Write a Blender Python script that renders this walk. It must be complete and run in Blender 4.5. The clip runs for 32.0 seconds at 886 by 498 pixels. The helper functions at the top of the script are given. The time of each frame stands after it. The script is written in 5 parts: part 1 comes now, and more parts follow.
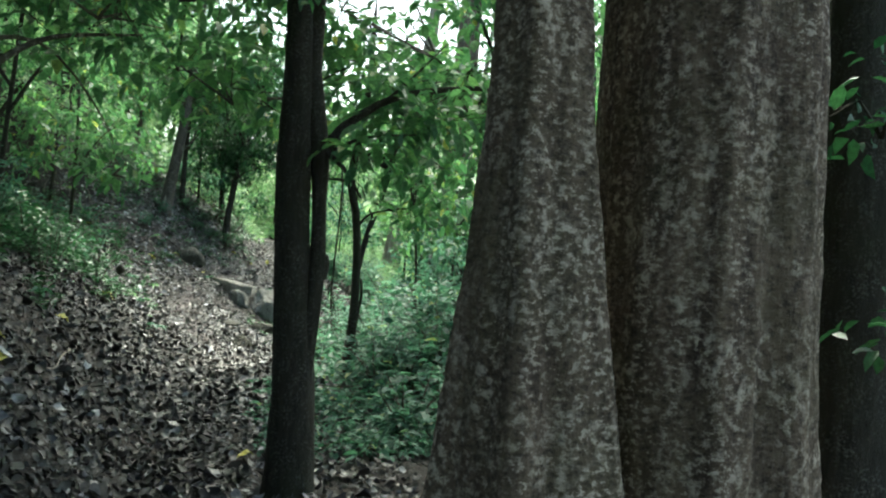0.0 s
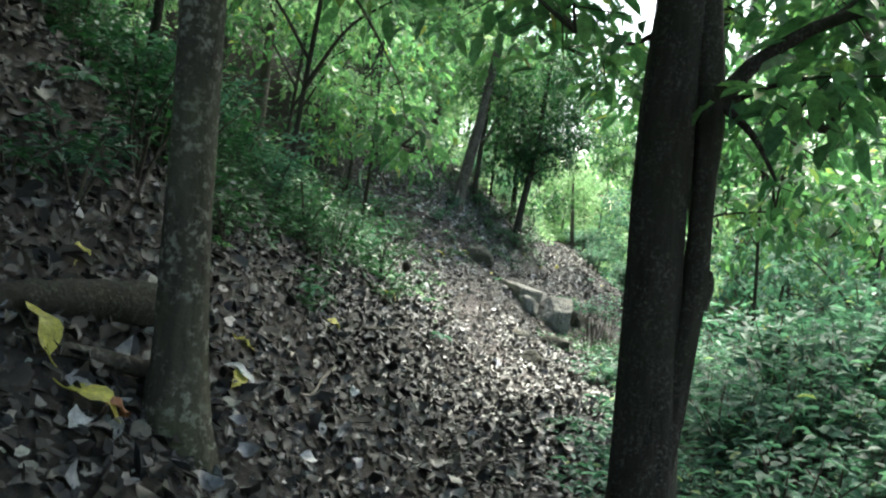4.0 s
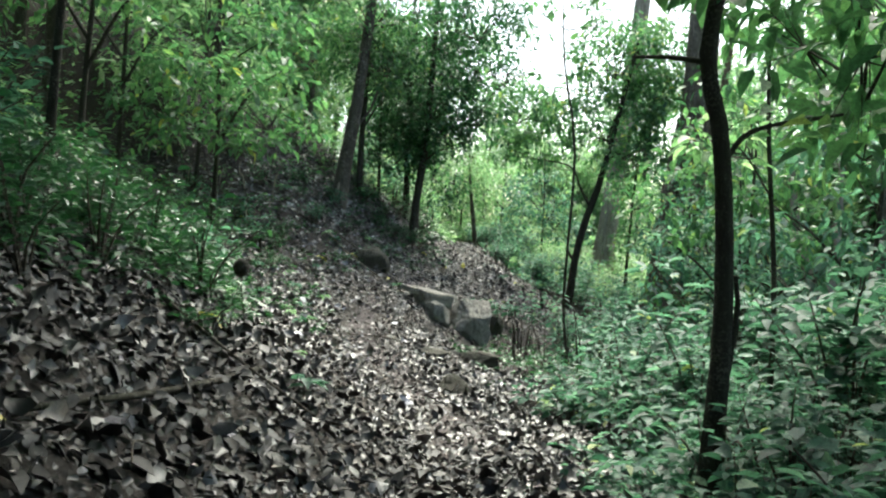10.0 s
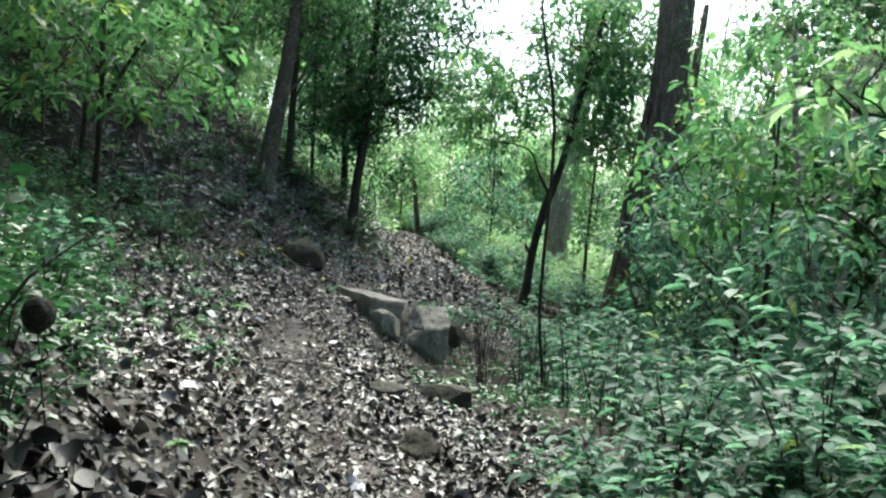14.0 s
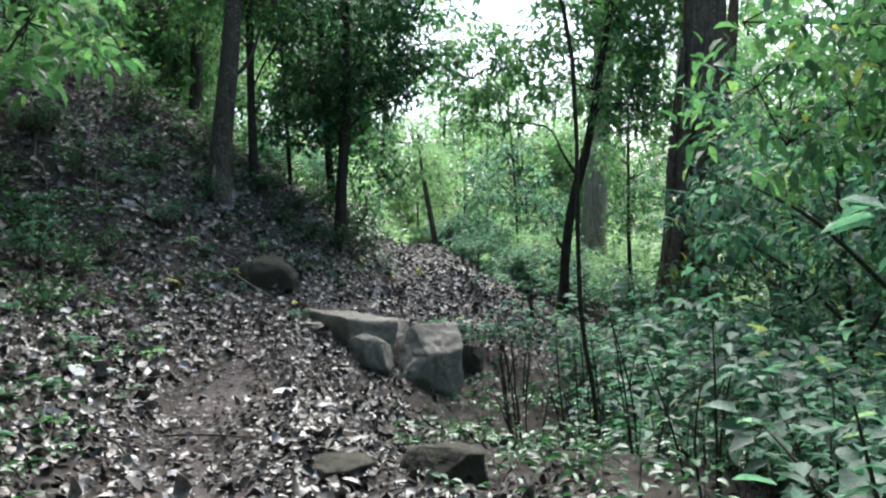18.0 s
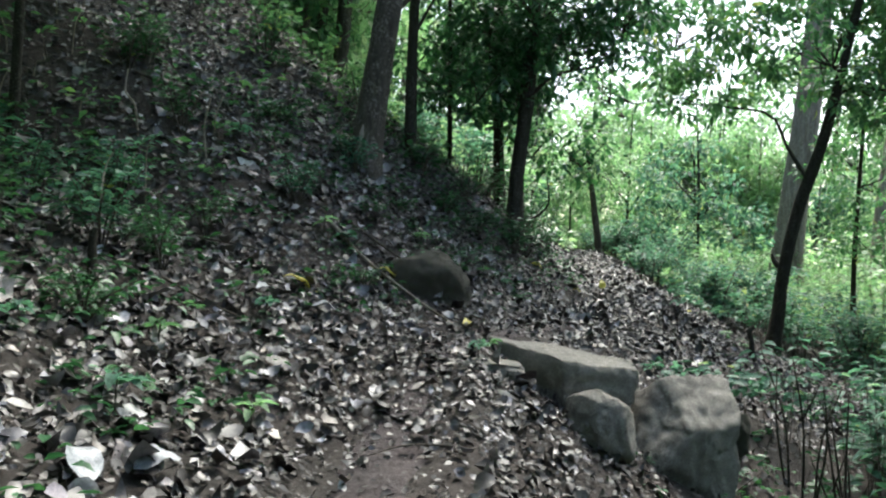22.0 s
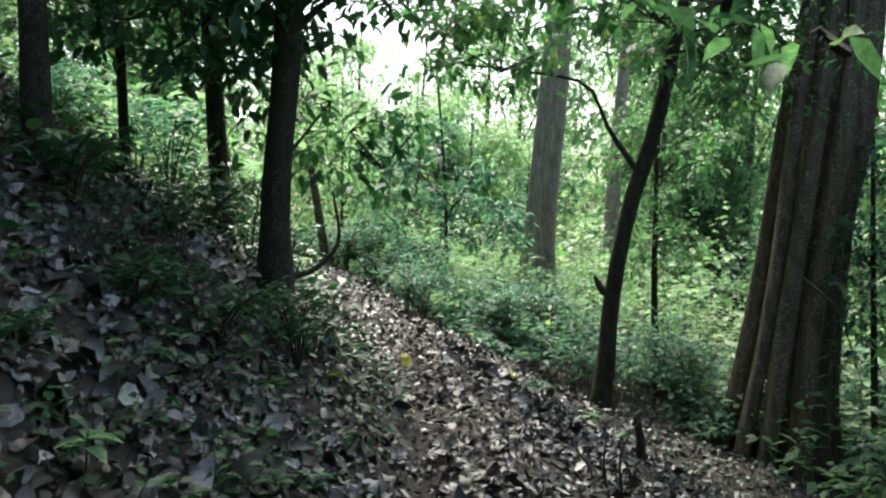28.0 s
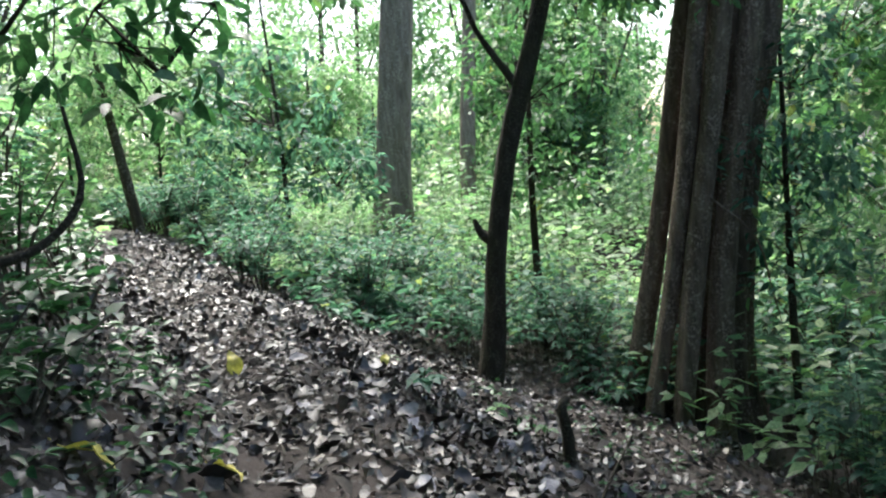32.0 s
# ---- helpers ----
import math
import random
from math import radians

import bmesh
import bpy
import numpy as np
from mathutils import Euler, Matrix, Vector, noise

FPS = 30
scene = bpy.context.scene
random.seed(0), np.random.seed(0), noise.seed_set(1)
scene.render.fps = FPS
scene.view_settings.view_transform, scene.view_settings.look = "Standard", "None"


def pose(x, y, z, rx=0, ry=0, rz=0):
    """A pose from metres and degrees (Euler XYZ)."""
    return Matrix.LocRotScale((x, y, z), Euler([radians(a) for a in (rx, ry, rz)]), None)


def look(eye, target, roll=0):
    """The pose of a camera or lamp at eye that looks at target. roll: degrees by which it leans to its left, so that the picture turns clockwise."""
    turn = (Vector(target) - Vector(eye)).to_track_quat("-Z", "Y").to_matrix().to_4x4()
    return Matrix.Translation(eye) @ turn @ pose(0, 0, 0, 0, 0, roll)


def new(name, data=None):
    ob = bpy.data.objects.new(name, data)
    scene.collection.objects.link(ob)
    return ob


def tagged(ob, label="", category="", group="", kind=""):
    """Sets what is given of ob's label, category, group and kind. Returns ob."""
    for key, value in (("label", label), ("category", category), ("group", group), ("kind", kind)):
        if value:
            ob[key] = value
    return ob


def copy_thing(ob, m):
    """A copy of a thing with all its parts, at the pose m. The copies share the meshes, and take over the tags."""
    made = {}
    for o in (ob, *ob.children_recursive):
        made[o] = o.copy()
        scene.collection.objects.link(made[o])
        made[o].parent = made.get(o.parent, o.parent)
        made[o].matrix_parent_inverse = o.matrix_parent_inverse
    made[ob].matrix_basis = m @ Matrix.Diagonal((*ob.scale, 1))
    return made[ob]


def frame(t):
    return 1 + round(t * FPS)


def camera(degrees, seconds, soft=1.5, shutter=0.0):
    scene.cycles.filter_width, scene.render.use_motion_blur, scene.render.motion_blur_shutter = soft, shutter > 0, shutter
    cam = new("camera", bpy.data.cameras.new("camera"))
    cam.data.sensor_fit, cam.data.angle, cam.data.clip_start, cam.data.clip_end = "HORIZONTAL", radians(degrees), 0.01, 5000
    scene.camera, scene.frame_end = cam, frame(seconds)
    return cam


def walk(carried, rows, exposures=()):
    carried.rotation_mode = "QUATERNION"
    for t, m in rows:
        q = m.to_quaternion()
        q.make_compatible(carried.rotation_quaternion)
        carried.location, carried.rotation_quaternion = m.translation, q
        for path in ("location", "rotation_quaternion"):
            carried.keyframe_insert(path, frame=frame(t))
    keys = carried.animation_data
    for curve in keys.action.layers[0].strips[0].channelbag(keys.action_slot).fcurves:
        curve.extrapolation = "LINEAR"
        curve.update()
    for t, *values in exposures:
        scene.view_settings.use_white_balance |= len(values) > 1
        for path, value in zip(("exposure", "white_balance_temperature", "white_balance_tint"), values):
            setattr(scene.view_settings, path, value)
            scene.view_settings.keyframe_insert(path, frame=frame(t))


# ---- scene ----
cam = camera(55.3, 32.0, soft=2.2)
PATH = [
    (0, (0.0, 0.003, 1.505), (0.562, 1.923, 1.512), 3.3),
    (0.5, (-0.025, 0.253, 1.537), (0.507, 2.181, 1.54), 4.0),
    (1, (-0.022, 0.48, 1.531), (0.273, 2.458, 1.525), 4.3),
    (1.5, (-0.013, 0.776, 1.497), (0.143, 2.77, 1.48), 4.6),
    (2, (-0.123, 1.103, 1.547), (-0.058, 3.102, 1.511), 5.3),
    (2.5, (-0.128, 1.395, 1.508), (-0.183, 3.394, 1.469), 4.8),
    (3, (-0.151, 1.749, 1.484), (-0.257, 3.746, 1.451), 5.0),
    (3.5, (-0.213, 2.073, 1.472), (-0.384, 4.065, 1.426), 5.3),
    (4, (-0.125, 2.328, 1.465), (-0.211, 4.326, 1.426), 6.8),
    (4.5, (-0.032, 2.577, 1.389), (-0.088, 4.576, 1.349), 7.0),
    (6.5, (-0.243, 3.882, 1.184), (-0.242, 5.882, 1.167), 2.4),
    (7, (-0.25, 4.155, 1.144), (-0.218, 6.155, 1.139), 1.2),
    (7.5, (-0.231, 4.497, 1.158), (-0.188, 6.497, 1.152), 0.2),
    (8, (-0.233, 4.791, 1.151), (0.009, 6.776, 1.141), 0.2),
    (8.5, (-0.144, 5.185, 1.15), (0.118, 7.167, 1.136), 0.4),
    (9, (-0.128, 5.509, 1.177), (0.088, 7.498, 1.171), 0.4),
    (9.5, (-0.1, 5.879, 1.187), (0.109, 7.868, 1.198), 0.9),
    (10, (-0.028, 6.271, 1.168), (0.131, 8.265, 1.175), 1.7),
    (10.5, (-0.007, 6.598, 1.162), (0.142, 8.593, 1.168), 2.0),
    (11, (0.014, 6.99, 1.164), (0.17, 8.983, 1.149), 1.4),
    (11.5, (0.107, 7.32, 1.171), (0.281, 9.312, 1.152), 1.3),
    (12, (0.044, 7.68, 1.178), (0.411, 9.646, 1.172), 3.0),
    (12.5, (0.022, 7.991, 1.205), (0.396, 9.956, 1.193), 4.4),
    (13, (-0.002, 8.404, 1.233), (0.259, 10.387, 1.218), 3.5),
    (13.5, (-0.115, 8.857, 1.303), (0.154, 10.839, 1.288), 2.5),
    (14, (-0.049, 9.151, 1.325), (0.269, 11.125, 1.303), 2.1),
    (14.5, (-0.054, 9.538, 1.345), (0.286, 11.509, 1.314), 2.1),
    (15, (-0.005, 10.003, 1.316), (0.482, 11.942, 1.299), 2.4),
    (15.5, (0.107, 10.272, 1.325), (0.497, 12.233, 1.31), 0.3),
    (17.5, (0.908, 12.083, 1.086), (1.2, 14.061, 1.106), -6.4),
    (18, (0.905, 12.409, 1.004), (1.139, 14.395, 1.029), -4.4),
    (18.5, (0.827, 12.835, 1.004), (0.868, 14.834, 1.029), -3.7),
    (19, (0.847, 13.238, 0.953), (0.829, 15.238, 0.968), -1.9),
    (19.5, (0.793, 13.661, 0.977), (0.615, 15.653, 1.012), -0.5),
    (20, (0.692, 14.073, 0.984), (0.513, 16.065, 1.021), -0.3),
    (20.5, (0.712, 14.54, 0.94), (0.536, 16.532, 0.969), 0.0),
    (21, (0.517, 14.865, 1.043), (0.382, 16.86, 1.071), -0.2),
    (22, (0.231, 15.94, 1.067), (0.179, 17.939, 1.114), -0.2),
    (22.5, (0.124, 16.39, 1.13), (0.252, 18.386, 1.175), -1.6),
    (23, (0.021, 16.979, 1.217), (0.158, 18.974, 1.24), -0.8),
    (23.5, (-0.109, 17.4, 1.294), (0.016, 19.396, 1.315), -0.6),
    (24, (-0.116, 17.862, 1.354), (0.062, 19.854, 1.373), -0.6),
    (24.5, (-0.154, 18.387, 1.377), (0.194, 20.356, 1.386), 0.1),
    (25, (-0.239, 18.862, 1.455), (0.23, 20.807, 1.437), -1.4),
    (25.5, (-0.19, 19.282, 1.509), (0.277, 21.227, 1.498), -3.0),
    (27.5, (-0.151, 21.202, 1.894), (0.593, 23.058, 1.848), -3.1),
    (28, (-0.089, 21.65, 1.98), (0.627, 23.517, 1.943), -3.0),
    (28.5, (-0.088, 22.045, 2.06), (0.589, 23.927, 2.029), -4.3),
    (29, (-0.037, 22.226, 2.091), (0.69, 24.088, 2.031), -4.7),
    (29.5, (0.141, 22.521, 2.057), (0.923, 24.36, 1.992), -4.6),
    (30, (0.258, 22.8, 2.033), (1.157, 24.585, 1.951), -4.9),
    (30.5, (0.336, 22.991, 2.032), (1.323, 24.725, 1.899), -5.5),
    (31, (0.517, 23.27, 2.022), (1.507, 25.003, 1.889), -6.8),
    (31.5, (0.646, 23.546, 1.957), (1.644, 25.274, 1.831), -7.1),
    (32, (0.829, 23.852, 1.885), (1.853, 25.56, 1.699), -7.0),
]
walk(cam, [(t, look(eye, target, roll)) for t, eye, target, roll in PATH], exposures=[(0, 1.88, 6400, -7), (2, 2.08, 6450, -5), (4, 2.20, 6430, -2), (7, 2.2, 6220, 0), (9, 1.88, 6360, 1), (10, 1.72, 6420, -1), (12, 1.58, 6370, -1), (14, 1.63, 6230, -1), (15, 1.6, 6200, -2), (18, 1.5, 6010, 7), (19, 1.68, 6000, 6), (20, 1.28, 5990, 12), (21, 1.45, 6070, 9), (23, 1.72, 6350, -1), (25.5, 1.92, 6650, -5), (28, 1.64, 6540, 4), (29, 1.82, 6450, 6), (30, 1.86, 6340, 8), (32, 1.82, 6210, 8)])

# ---- world and sun: bright overcast sky over a shaded wood ----
world = bpy.data.worlds.new("overcast_sky")
scene.world = world
world.use_nodes = True
wn = world.node_tree
sky = wn.nodes.new("ShaderNodeTexSky")
sky.sky_type, sky.sun_disc = "NISHITA", False
sky.sun_elevation, sky.sun_rotation = radians(55), radians(24)
sky.air_density, sky.dust_density, sky.ozone_density = 1.0, 4.0, 0.6
wn.links.new(sky.outputs["Color"], wn.nodes["Background"].inputs["Color"])
wn.nodes["Background"].inputs["Strength"].default_value = 0.15
sun = new("sun", bpy.data.lights.new("sun", "SUN"))
sun.data.energy, sun.data.angle, sun.data.color = 2.6, radians(35), (1.0, 0.96, 0.88)
sun.matrix_world = look((8, 18, 28), (0, 0, 0))


# ---- materials ----
def material(name):
    m = bpy.data.materials.new(name)
    m.use_nodes = True
    return m, m.node_tree, m.node_tree.nodes["Principled BSDF"]


def add(nt, kind, **values):
    n = nt.nodes.new(kind)
    for key, v in values.items():
        n.inputs[key].default_value = v
    return n


def ramp(nt, fac, stops, constant=False):
    r = nt.nodes.new("ShaderNodeValToRGB")
    r.color_ramp.interpolation = "CONSTANT" if constant else "LINEAR"
    while len(r.color_ramp.elements) < len(stops):
        r.color_ramp.elements.new(0.5)
    for e, (p, c) in zip(r.color_ramp.elements, stops):
        e.position, e.color = p, (*c, 1)
    nt.links.new(fac, r.inputs[0])
    return r.outputs[0]


def mixed(nt, fac, a, b, blend="MIX"):
    n = nt.nodes.new("ShaderNodeMix")
    n.data_type, n.blend_type = "RGBA", blend
    for sock, v in ((n.inputs[0], fac), (n.inputs[6], a), (n.inputs[7], b)):
        if isinstance(v, (int, float)):
            sock.default_value = v
        elif isinstance(v, tuple):
            sock.default_value = (*v, 1)
        else:
            nt.links.new(v, sock)
    return n.outputs[2]


def bump(nt, bsdf, height, strength, distance):
    b = add(nt, "ShaderNodeBump", Strength=strength, Distance=distance)
    nt.links.new(height, b.inputs["Height"])
    nt.links.new(b.outputs[0], bsdf.inputs["Normal"])


def leaf_material(name, stops, through_light=0.35, gloss=0.45, tints=(), sheen=0.5):
    """Leaves: every leaf its own tone and tint, blotched, and letting light through."""
    m, nt, b = material(name)
    geo = nt.nodes.new("ShaderNodeNewGeometry")
    col = ramp(nt, geo.outputs["Random Per Island"], stops)
    tex = nt.nodes.new("ShaderNodeTexCoord")
    n = add(nt, "ShaderNodeTexNoise", Scale=35.0, Detail=3.0)
    fine = add(nt, "ShaderNodeTexNoise", Scale=160.0, Detail=4.0, Roughness=0.7)
    for k in (n, fine):
        nt.links.new(tex.outputs["Object"], k.inputs["Vector"])
    shade = ramp(nt, n.outputs[0], [(0.3, (0.6, 0.6, 0.6)), (0.7, (1.25, 1.25, 1.2))])
    col = mixed(nt, 1.0, col, shade, "MULTIPLY")
    col = mixed(nt, 1.0, col, ramp(nt, fine.outputs[0], [(0.35, (0.7, 0.7, 0.7)), (0.65, (1.2, 1.2, 1.2))]), "MULTIPLY")
    if tints:
        again = nt.nodes.new("ShaderNodeTexWhiteNoise")
        again.noise_dimensions = "1D"
        scaled = add(nt, "ShaderNodeMath")
        scaled.operation = "MULTIPLY"
        scaled.inputs[1].default_value = 977.0
        nt.links.new(geo.outputs["Random Per Island"], scaled.inputs[0])
        nt.links.new(scaled.outputs[0], again.inputs["W"])
        col = mixed(nt, 1.0, col, ramp(nt, again.outputs["Value"], [(k / (len(tints) - 1), c) for k, c in enumerate(tints)]), "MULTIPLY")
    nt.links.new(col, b.inputs["Base Color"])
    b.inputs["Roughness"].default_value = gloss
    b.inputs["Specular IOR Level"].default_value = sheen
    bump(nt, b, fine.outputs[0], 0.25, 0.004)
    if through_light:
        tr = nt.nodes.new("ShaderNodeBsdfTranslucent")
        bright = mixed(nt, 1.0, col, (1.3, 1.5, 1.1), "MULTIPLY")
        nt.links.new(bright, tr.inputs["Color"])
        mx = add(nt, "ShaderNodeMixShader", Fac=through_light)
        nt.links.new(b.outputs[0], mx.inputs[1])
        nt.links.new(tr.outputs[0], mx.inputs[2])
        nt.links.new(mx.outputs[0], nt.nodes["Material Output"].inputs["Surface"])
    return m


def bark_material(name, dark, light, patch, scale=1.0, furrow=0.5, crisp=0.0, moss=None, flakes=0.0):
    """Bark: streaks along the trunk, blotches of lichen, and, where asked, short flakes lying across it."""
    m, nt, b = material(name)
    tex = nt.nodes.new("ShaderNodeTexCoord")

    def grain(stretch, size, detail, rough):
        mp = nt.nodes.new("ShaderNodeMapping")
        mp.inputs["Scale"].default_value = (scale, scale, stretch * scale)
        nt.links.new(tex.outputs["Object"], mp.inputs[0])
        n = add(nt, "ShaderNodeTexNoise", Scale=size, Detail=detail, Roughness=rough)
        nt.links.new(mp.outputs[0], n.inputs["Vector"])
        return n.outputs[0]

    streak = grain(0.16, 12.0, 8.0, 0.65)
    blot = grain(0.6, 5.0, 6.0, 0.7)
    speck = grain(1.0, 28.0, 5.0, 0.65)
    flake = grain(1.6, 30.0, 5.0, 0.7)
    col = ramp(nt, streak, [(0.32, dark), (0.68, light)])
    spots = ramp(nt, blot, [(0.42 + 0.02 * crisp, (0, 0, 0)), (0.6 - 0.08 * crisp, (1, 1, 1))])
    flecks = ramp(nt, speck, [(0.5, (0, 0, 0)), (0.62 - 0.04 * crisp, (1, 1, 1))])
    col = mixed(nt, mixed(nt, 1.0, spots, flecks, "MULTIPLY"), col, patch)
    if moss:
        cloud = add(nt, "ShaderNodeTexNoise", Scale=1.7, Detail=5.0, Roughness=0.6)
        nt.links.new(tex.outputs["Object"], cloud.inputs["Vector"])
        col = mixed(nt, ramp(nt, cloud.outputs[0], [(0.45, (0, 0, 0)), (0.7, (0.75, 0.75, 0.75))]), col, moss)
    if flakes:
        on = ramp(nt, flake, [(0.54, (0, 0, 0)), (0.59, (flakes, flakes, flakes))])
        wide = grain(0.12, 7.0, 4.0, 0.6)
        col = mixed(nt, mixed(nt, 1.0, on, ramp(nt, wide, [(0.4, (0.1, 0.1, 0.1)), (0.58, (1, 1, 1))]), "MULTIPLY"), col, patch)
        under = ramp(nt, flake, [(0.36, (0.4, 0.4, 0.4)), (0.48, (1, 1, 1))])
        col = mixed(nt, 1.0, col, under, "MULTIPLY")
    nt.links.new(col, b.inputs["Base Color"])
    b.inputs["Roughness"].default_value = 0.85
    b.inputs["Specular IOR Level"].default_value = 0.25
    h = mixed(nt, 0.45, streak, mixed(nt, 0.5, speck, flake))
    bump(nt, b, h, furrow, 0.035)
    return m


GREEN = leaf_material("leaf_green", [(0, (0.05, 0.125, 0.06)), (0.5, (0.095, 0.2, 0.095)), (0.9, (0.145, 0.28, 0.115)), (0.97, (0.19, 0.31, 0.11)), (1, (0.38, 0.37, 0.1))], 0.52, 0.45)
GREEN_DEEP = leaf_material("leaf_deep_green", [(0, (0.02, 0.07, 0.03)), (0.6, (0.045, 0.13, 0.055)), (1, (0.075, 0.19, 0.075))], 0.35, 0.35)
# Tone spread: dark end stands for shaded gaps, pale end for glints.
GREEN_BLUE = leaf_material("leaf_blue_green", [(0, (0.024, 0.065, 0.048)), (0.4, (0.075, 0.165, 0.12)), (0.75, (0.12, 0.24, 0.18)), (0.96, (0.19, 0.33, 0.26)), (1, (0.36, 0.4, 0.14))], 0.5, 0.48, sheen=0.32)
# Light green, raised and whitened so far foliage carries haze in its colour.
GREEN_LIGHT_HAZED = leaf_material("leaf_light_green_hazed", [(0, (0.14, 0.26, 0.12)), (0.6, (0.24, 0.39, 0.21)), (1, (0.41, 0.49, 0.31))], 0.55, 0.42)
FADED = [(1.0, 0.88, 0.78), (1.0, 0.97, 0.95), (0.93, 0.95, 1.14), (1.0, 0.92, 0.92), (0.95, 1.0, 0.94), (1.03, 0.95, 1.1)]
LITTER = leaf_material("dry_leaf", [(0, (0.012, 0.01, 0.009)), (0.35, (0.03, 0.026, 0.023)), (0.52, (0.072, 0.065, 0.061)), (0.78, (0.15, 0.139, 0.134)), (0.94, (0.26, 0.246, 0.24)), (1, (0.4, 0.38, 0.36))], 0, 0.42, FADED, 0.5)
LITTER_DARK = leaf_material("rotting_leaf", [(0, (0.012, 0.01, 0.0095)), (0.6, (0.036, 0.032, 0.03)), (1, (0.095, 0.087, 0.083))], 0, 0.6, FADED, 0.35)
LITTER_PALE = leaf_material("bleached_leaf", [(0, (0.16, 0.15, 0.15)), (0.6, (0.28, 0.268, 0.275)), (1, (0.44, 0.43, 0.445))], 0, 0.4, FADED)
RUST = leaf_material("rust_leaf", [(0, (0.25, 0.09, 0.04)), (1, (0.36, 0.17, 0.09))], 0.1, 0.5)
ASHEN = leaf_material("ashen_leaf", [(0, (0.27, 0.28, 0.3)), (1, (0.35, 0.36, 0.39))], 0, 0.5)
YELLOW = leaf_material("yellow_leaf", [(0, (0.5, 0.42, 0.06)), (1, (0.62, 0.55, 0.14))], 0.2, 0.5)
BARK_GREY = bark_material("bark_mottled", (0.05, 0.032, 0.021), (0.2, 0.142, 0.094), (0.5, 0.4, 0.3), 1.0, 1.0, 0.3, (0.1, 0.08, 0.042), 0.85)
BARK_DARK = bark_material("bark_dark", (0.016, 0.013, 0.009), (0.048, 0.04, 0.029), (0.1, 0.09, 0.072), 2.0, 0.8, 0.5, (0.036, 0.037, 0.021))
BARK_LICHEN = bark_material("bark_lichen", (0.034, 0.028, 0.02), (0.09, 0.077, 0.054), (0.26, 0.24, 0.185), 0.9, 0.8, 0.5, (0.09, 0.095, 0.05))
BARK_BROWN = bark_material("bark_brown", (0.034, 0.027, 0.02), (0.1, 0.083, 0.065), (0.2, 0.175, 0.145), 1.2, 0.8, 0.5)
BARK_RIBBED = bark_material("bark_ribbed_brown", (0.06, 0.045, 0.033), (0.175, 0.136, 0.102), (0.3, 0.243, 0.195), 1.1, 0.9, 0.4)
BARK_PALE = bark_material("bark_pale", (0.13, 0.103, 0.08), (0.32, 0.27, 0.22), (0.45, 0.4, 0.345), 1.0, 0.7)


def stone_material(name, base, lichen):
    """Weathered stone: broad damp stains, pale lichen, grit and pits."""
    m, nt, b = material(name)
    tex = nt.nodes.new("ShaderNodeTexCoord")
    n1 = add(nt, "ShaderNodeTexNoise", Scale=2.6, Detail=8.0, Roughness=0.65)
    n2 = add(nt, "ShaderNodeTexNoise", Scale=18.0, Detail=6.0, Roughness=0.7)
    n3 = add(nt, "ShaderNodeTexNoise", Scale=90.0, Detail=4.0, Roughness=0.7)
    for n in (n1, n2, n3):
        nt.links.new(tex.outputs["Object"], n.inputs["Vector"])
    col = ramp(nt, n1.outputs[0], [(0.34, tuple(0.35 * c for c in base)), (0.42, tuple(0.8 * c for c in base)), (0.62, base)])
    col = mixed(nt, ramp(nt, n2.outputs[0], [(0.5, (0, 0, 0)), (0.66, (0.8, 0.8, 0.8))]), col, lichen)
    col = mixed(nt, 1.0, col, ramp(nt, n3.outputs[0], [(0.35, (0.65, 0.65, 0.65)), (0.6, (1.1, 1.1, 1.1))]), "MULTIPLY")
    nt.links.new(col, b.inputs["Base Color"])
    b.inputs["Roughness"].default_value = 0.9
    bump(nt, b, mixed(nt, 0.5, mixed(nt, 0.5, n1.outputs[0], n2.outputs[0]), n3.outputs[0]), 0.9, 0.04)
    return m


STONE = stone_material("boulder_stone", (0.25, 0.23, 0.2), (0.34, 0.325, 0.29))
STONE_MOSS = stone_material("mossy_stone", (0.07, 0.062, 0.048), (0.05, 0.06, 0.03))


def soil_material(name, dark, mid, pale, grit):
    m, nt, b = material(name)
    tex = nt.nodes.new("ShaderNodeTexCoord")
    n1 = add(nt, "ShaderNodeTexNoise", Scale=0.9, Detail=6.0, Roughness=0.6)
    n2 = add(nt, "ShaderNodeTexNoise", Scale=26.0, Detail=8.0, Roughness=0.75)
    for n in (n1, n2):
        nt.links.new(tex.outputs["Object"], n.inputs["Vector"])
    col = ramp(nt, n1.outputs[0], [(0.35, dark), (0.55, mid), (0.72, pale)])
    col = mixed(nt, ramp(nt, n2.outputs[0], [(0.45, (0, 0, 0)), (0.7, (0.7, 0.7, 0.7))]), col, grit)
    nt.links.new(col, b.inputs["Base Color"])
    b.inputs["Roughness"].default_value = 0.95
    bump(nt, b, n2.outputs[0], 0.8, 0.04)
    return m


SOIL = soil_material("forest_soil", (0.02, 0.015, 0.012), (0.038, 0.028, 0.024), (0.06, 0.042, 0.036), (0.085, 0.072, 0.062))
TRACK = soil_material("trodden_soil", (0.036, 0.026, 0.026), (0.068, 0.05, 0.05), (0.1, 0.078, 0.077), (0.16, 0.14, 0.136))


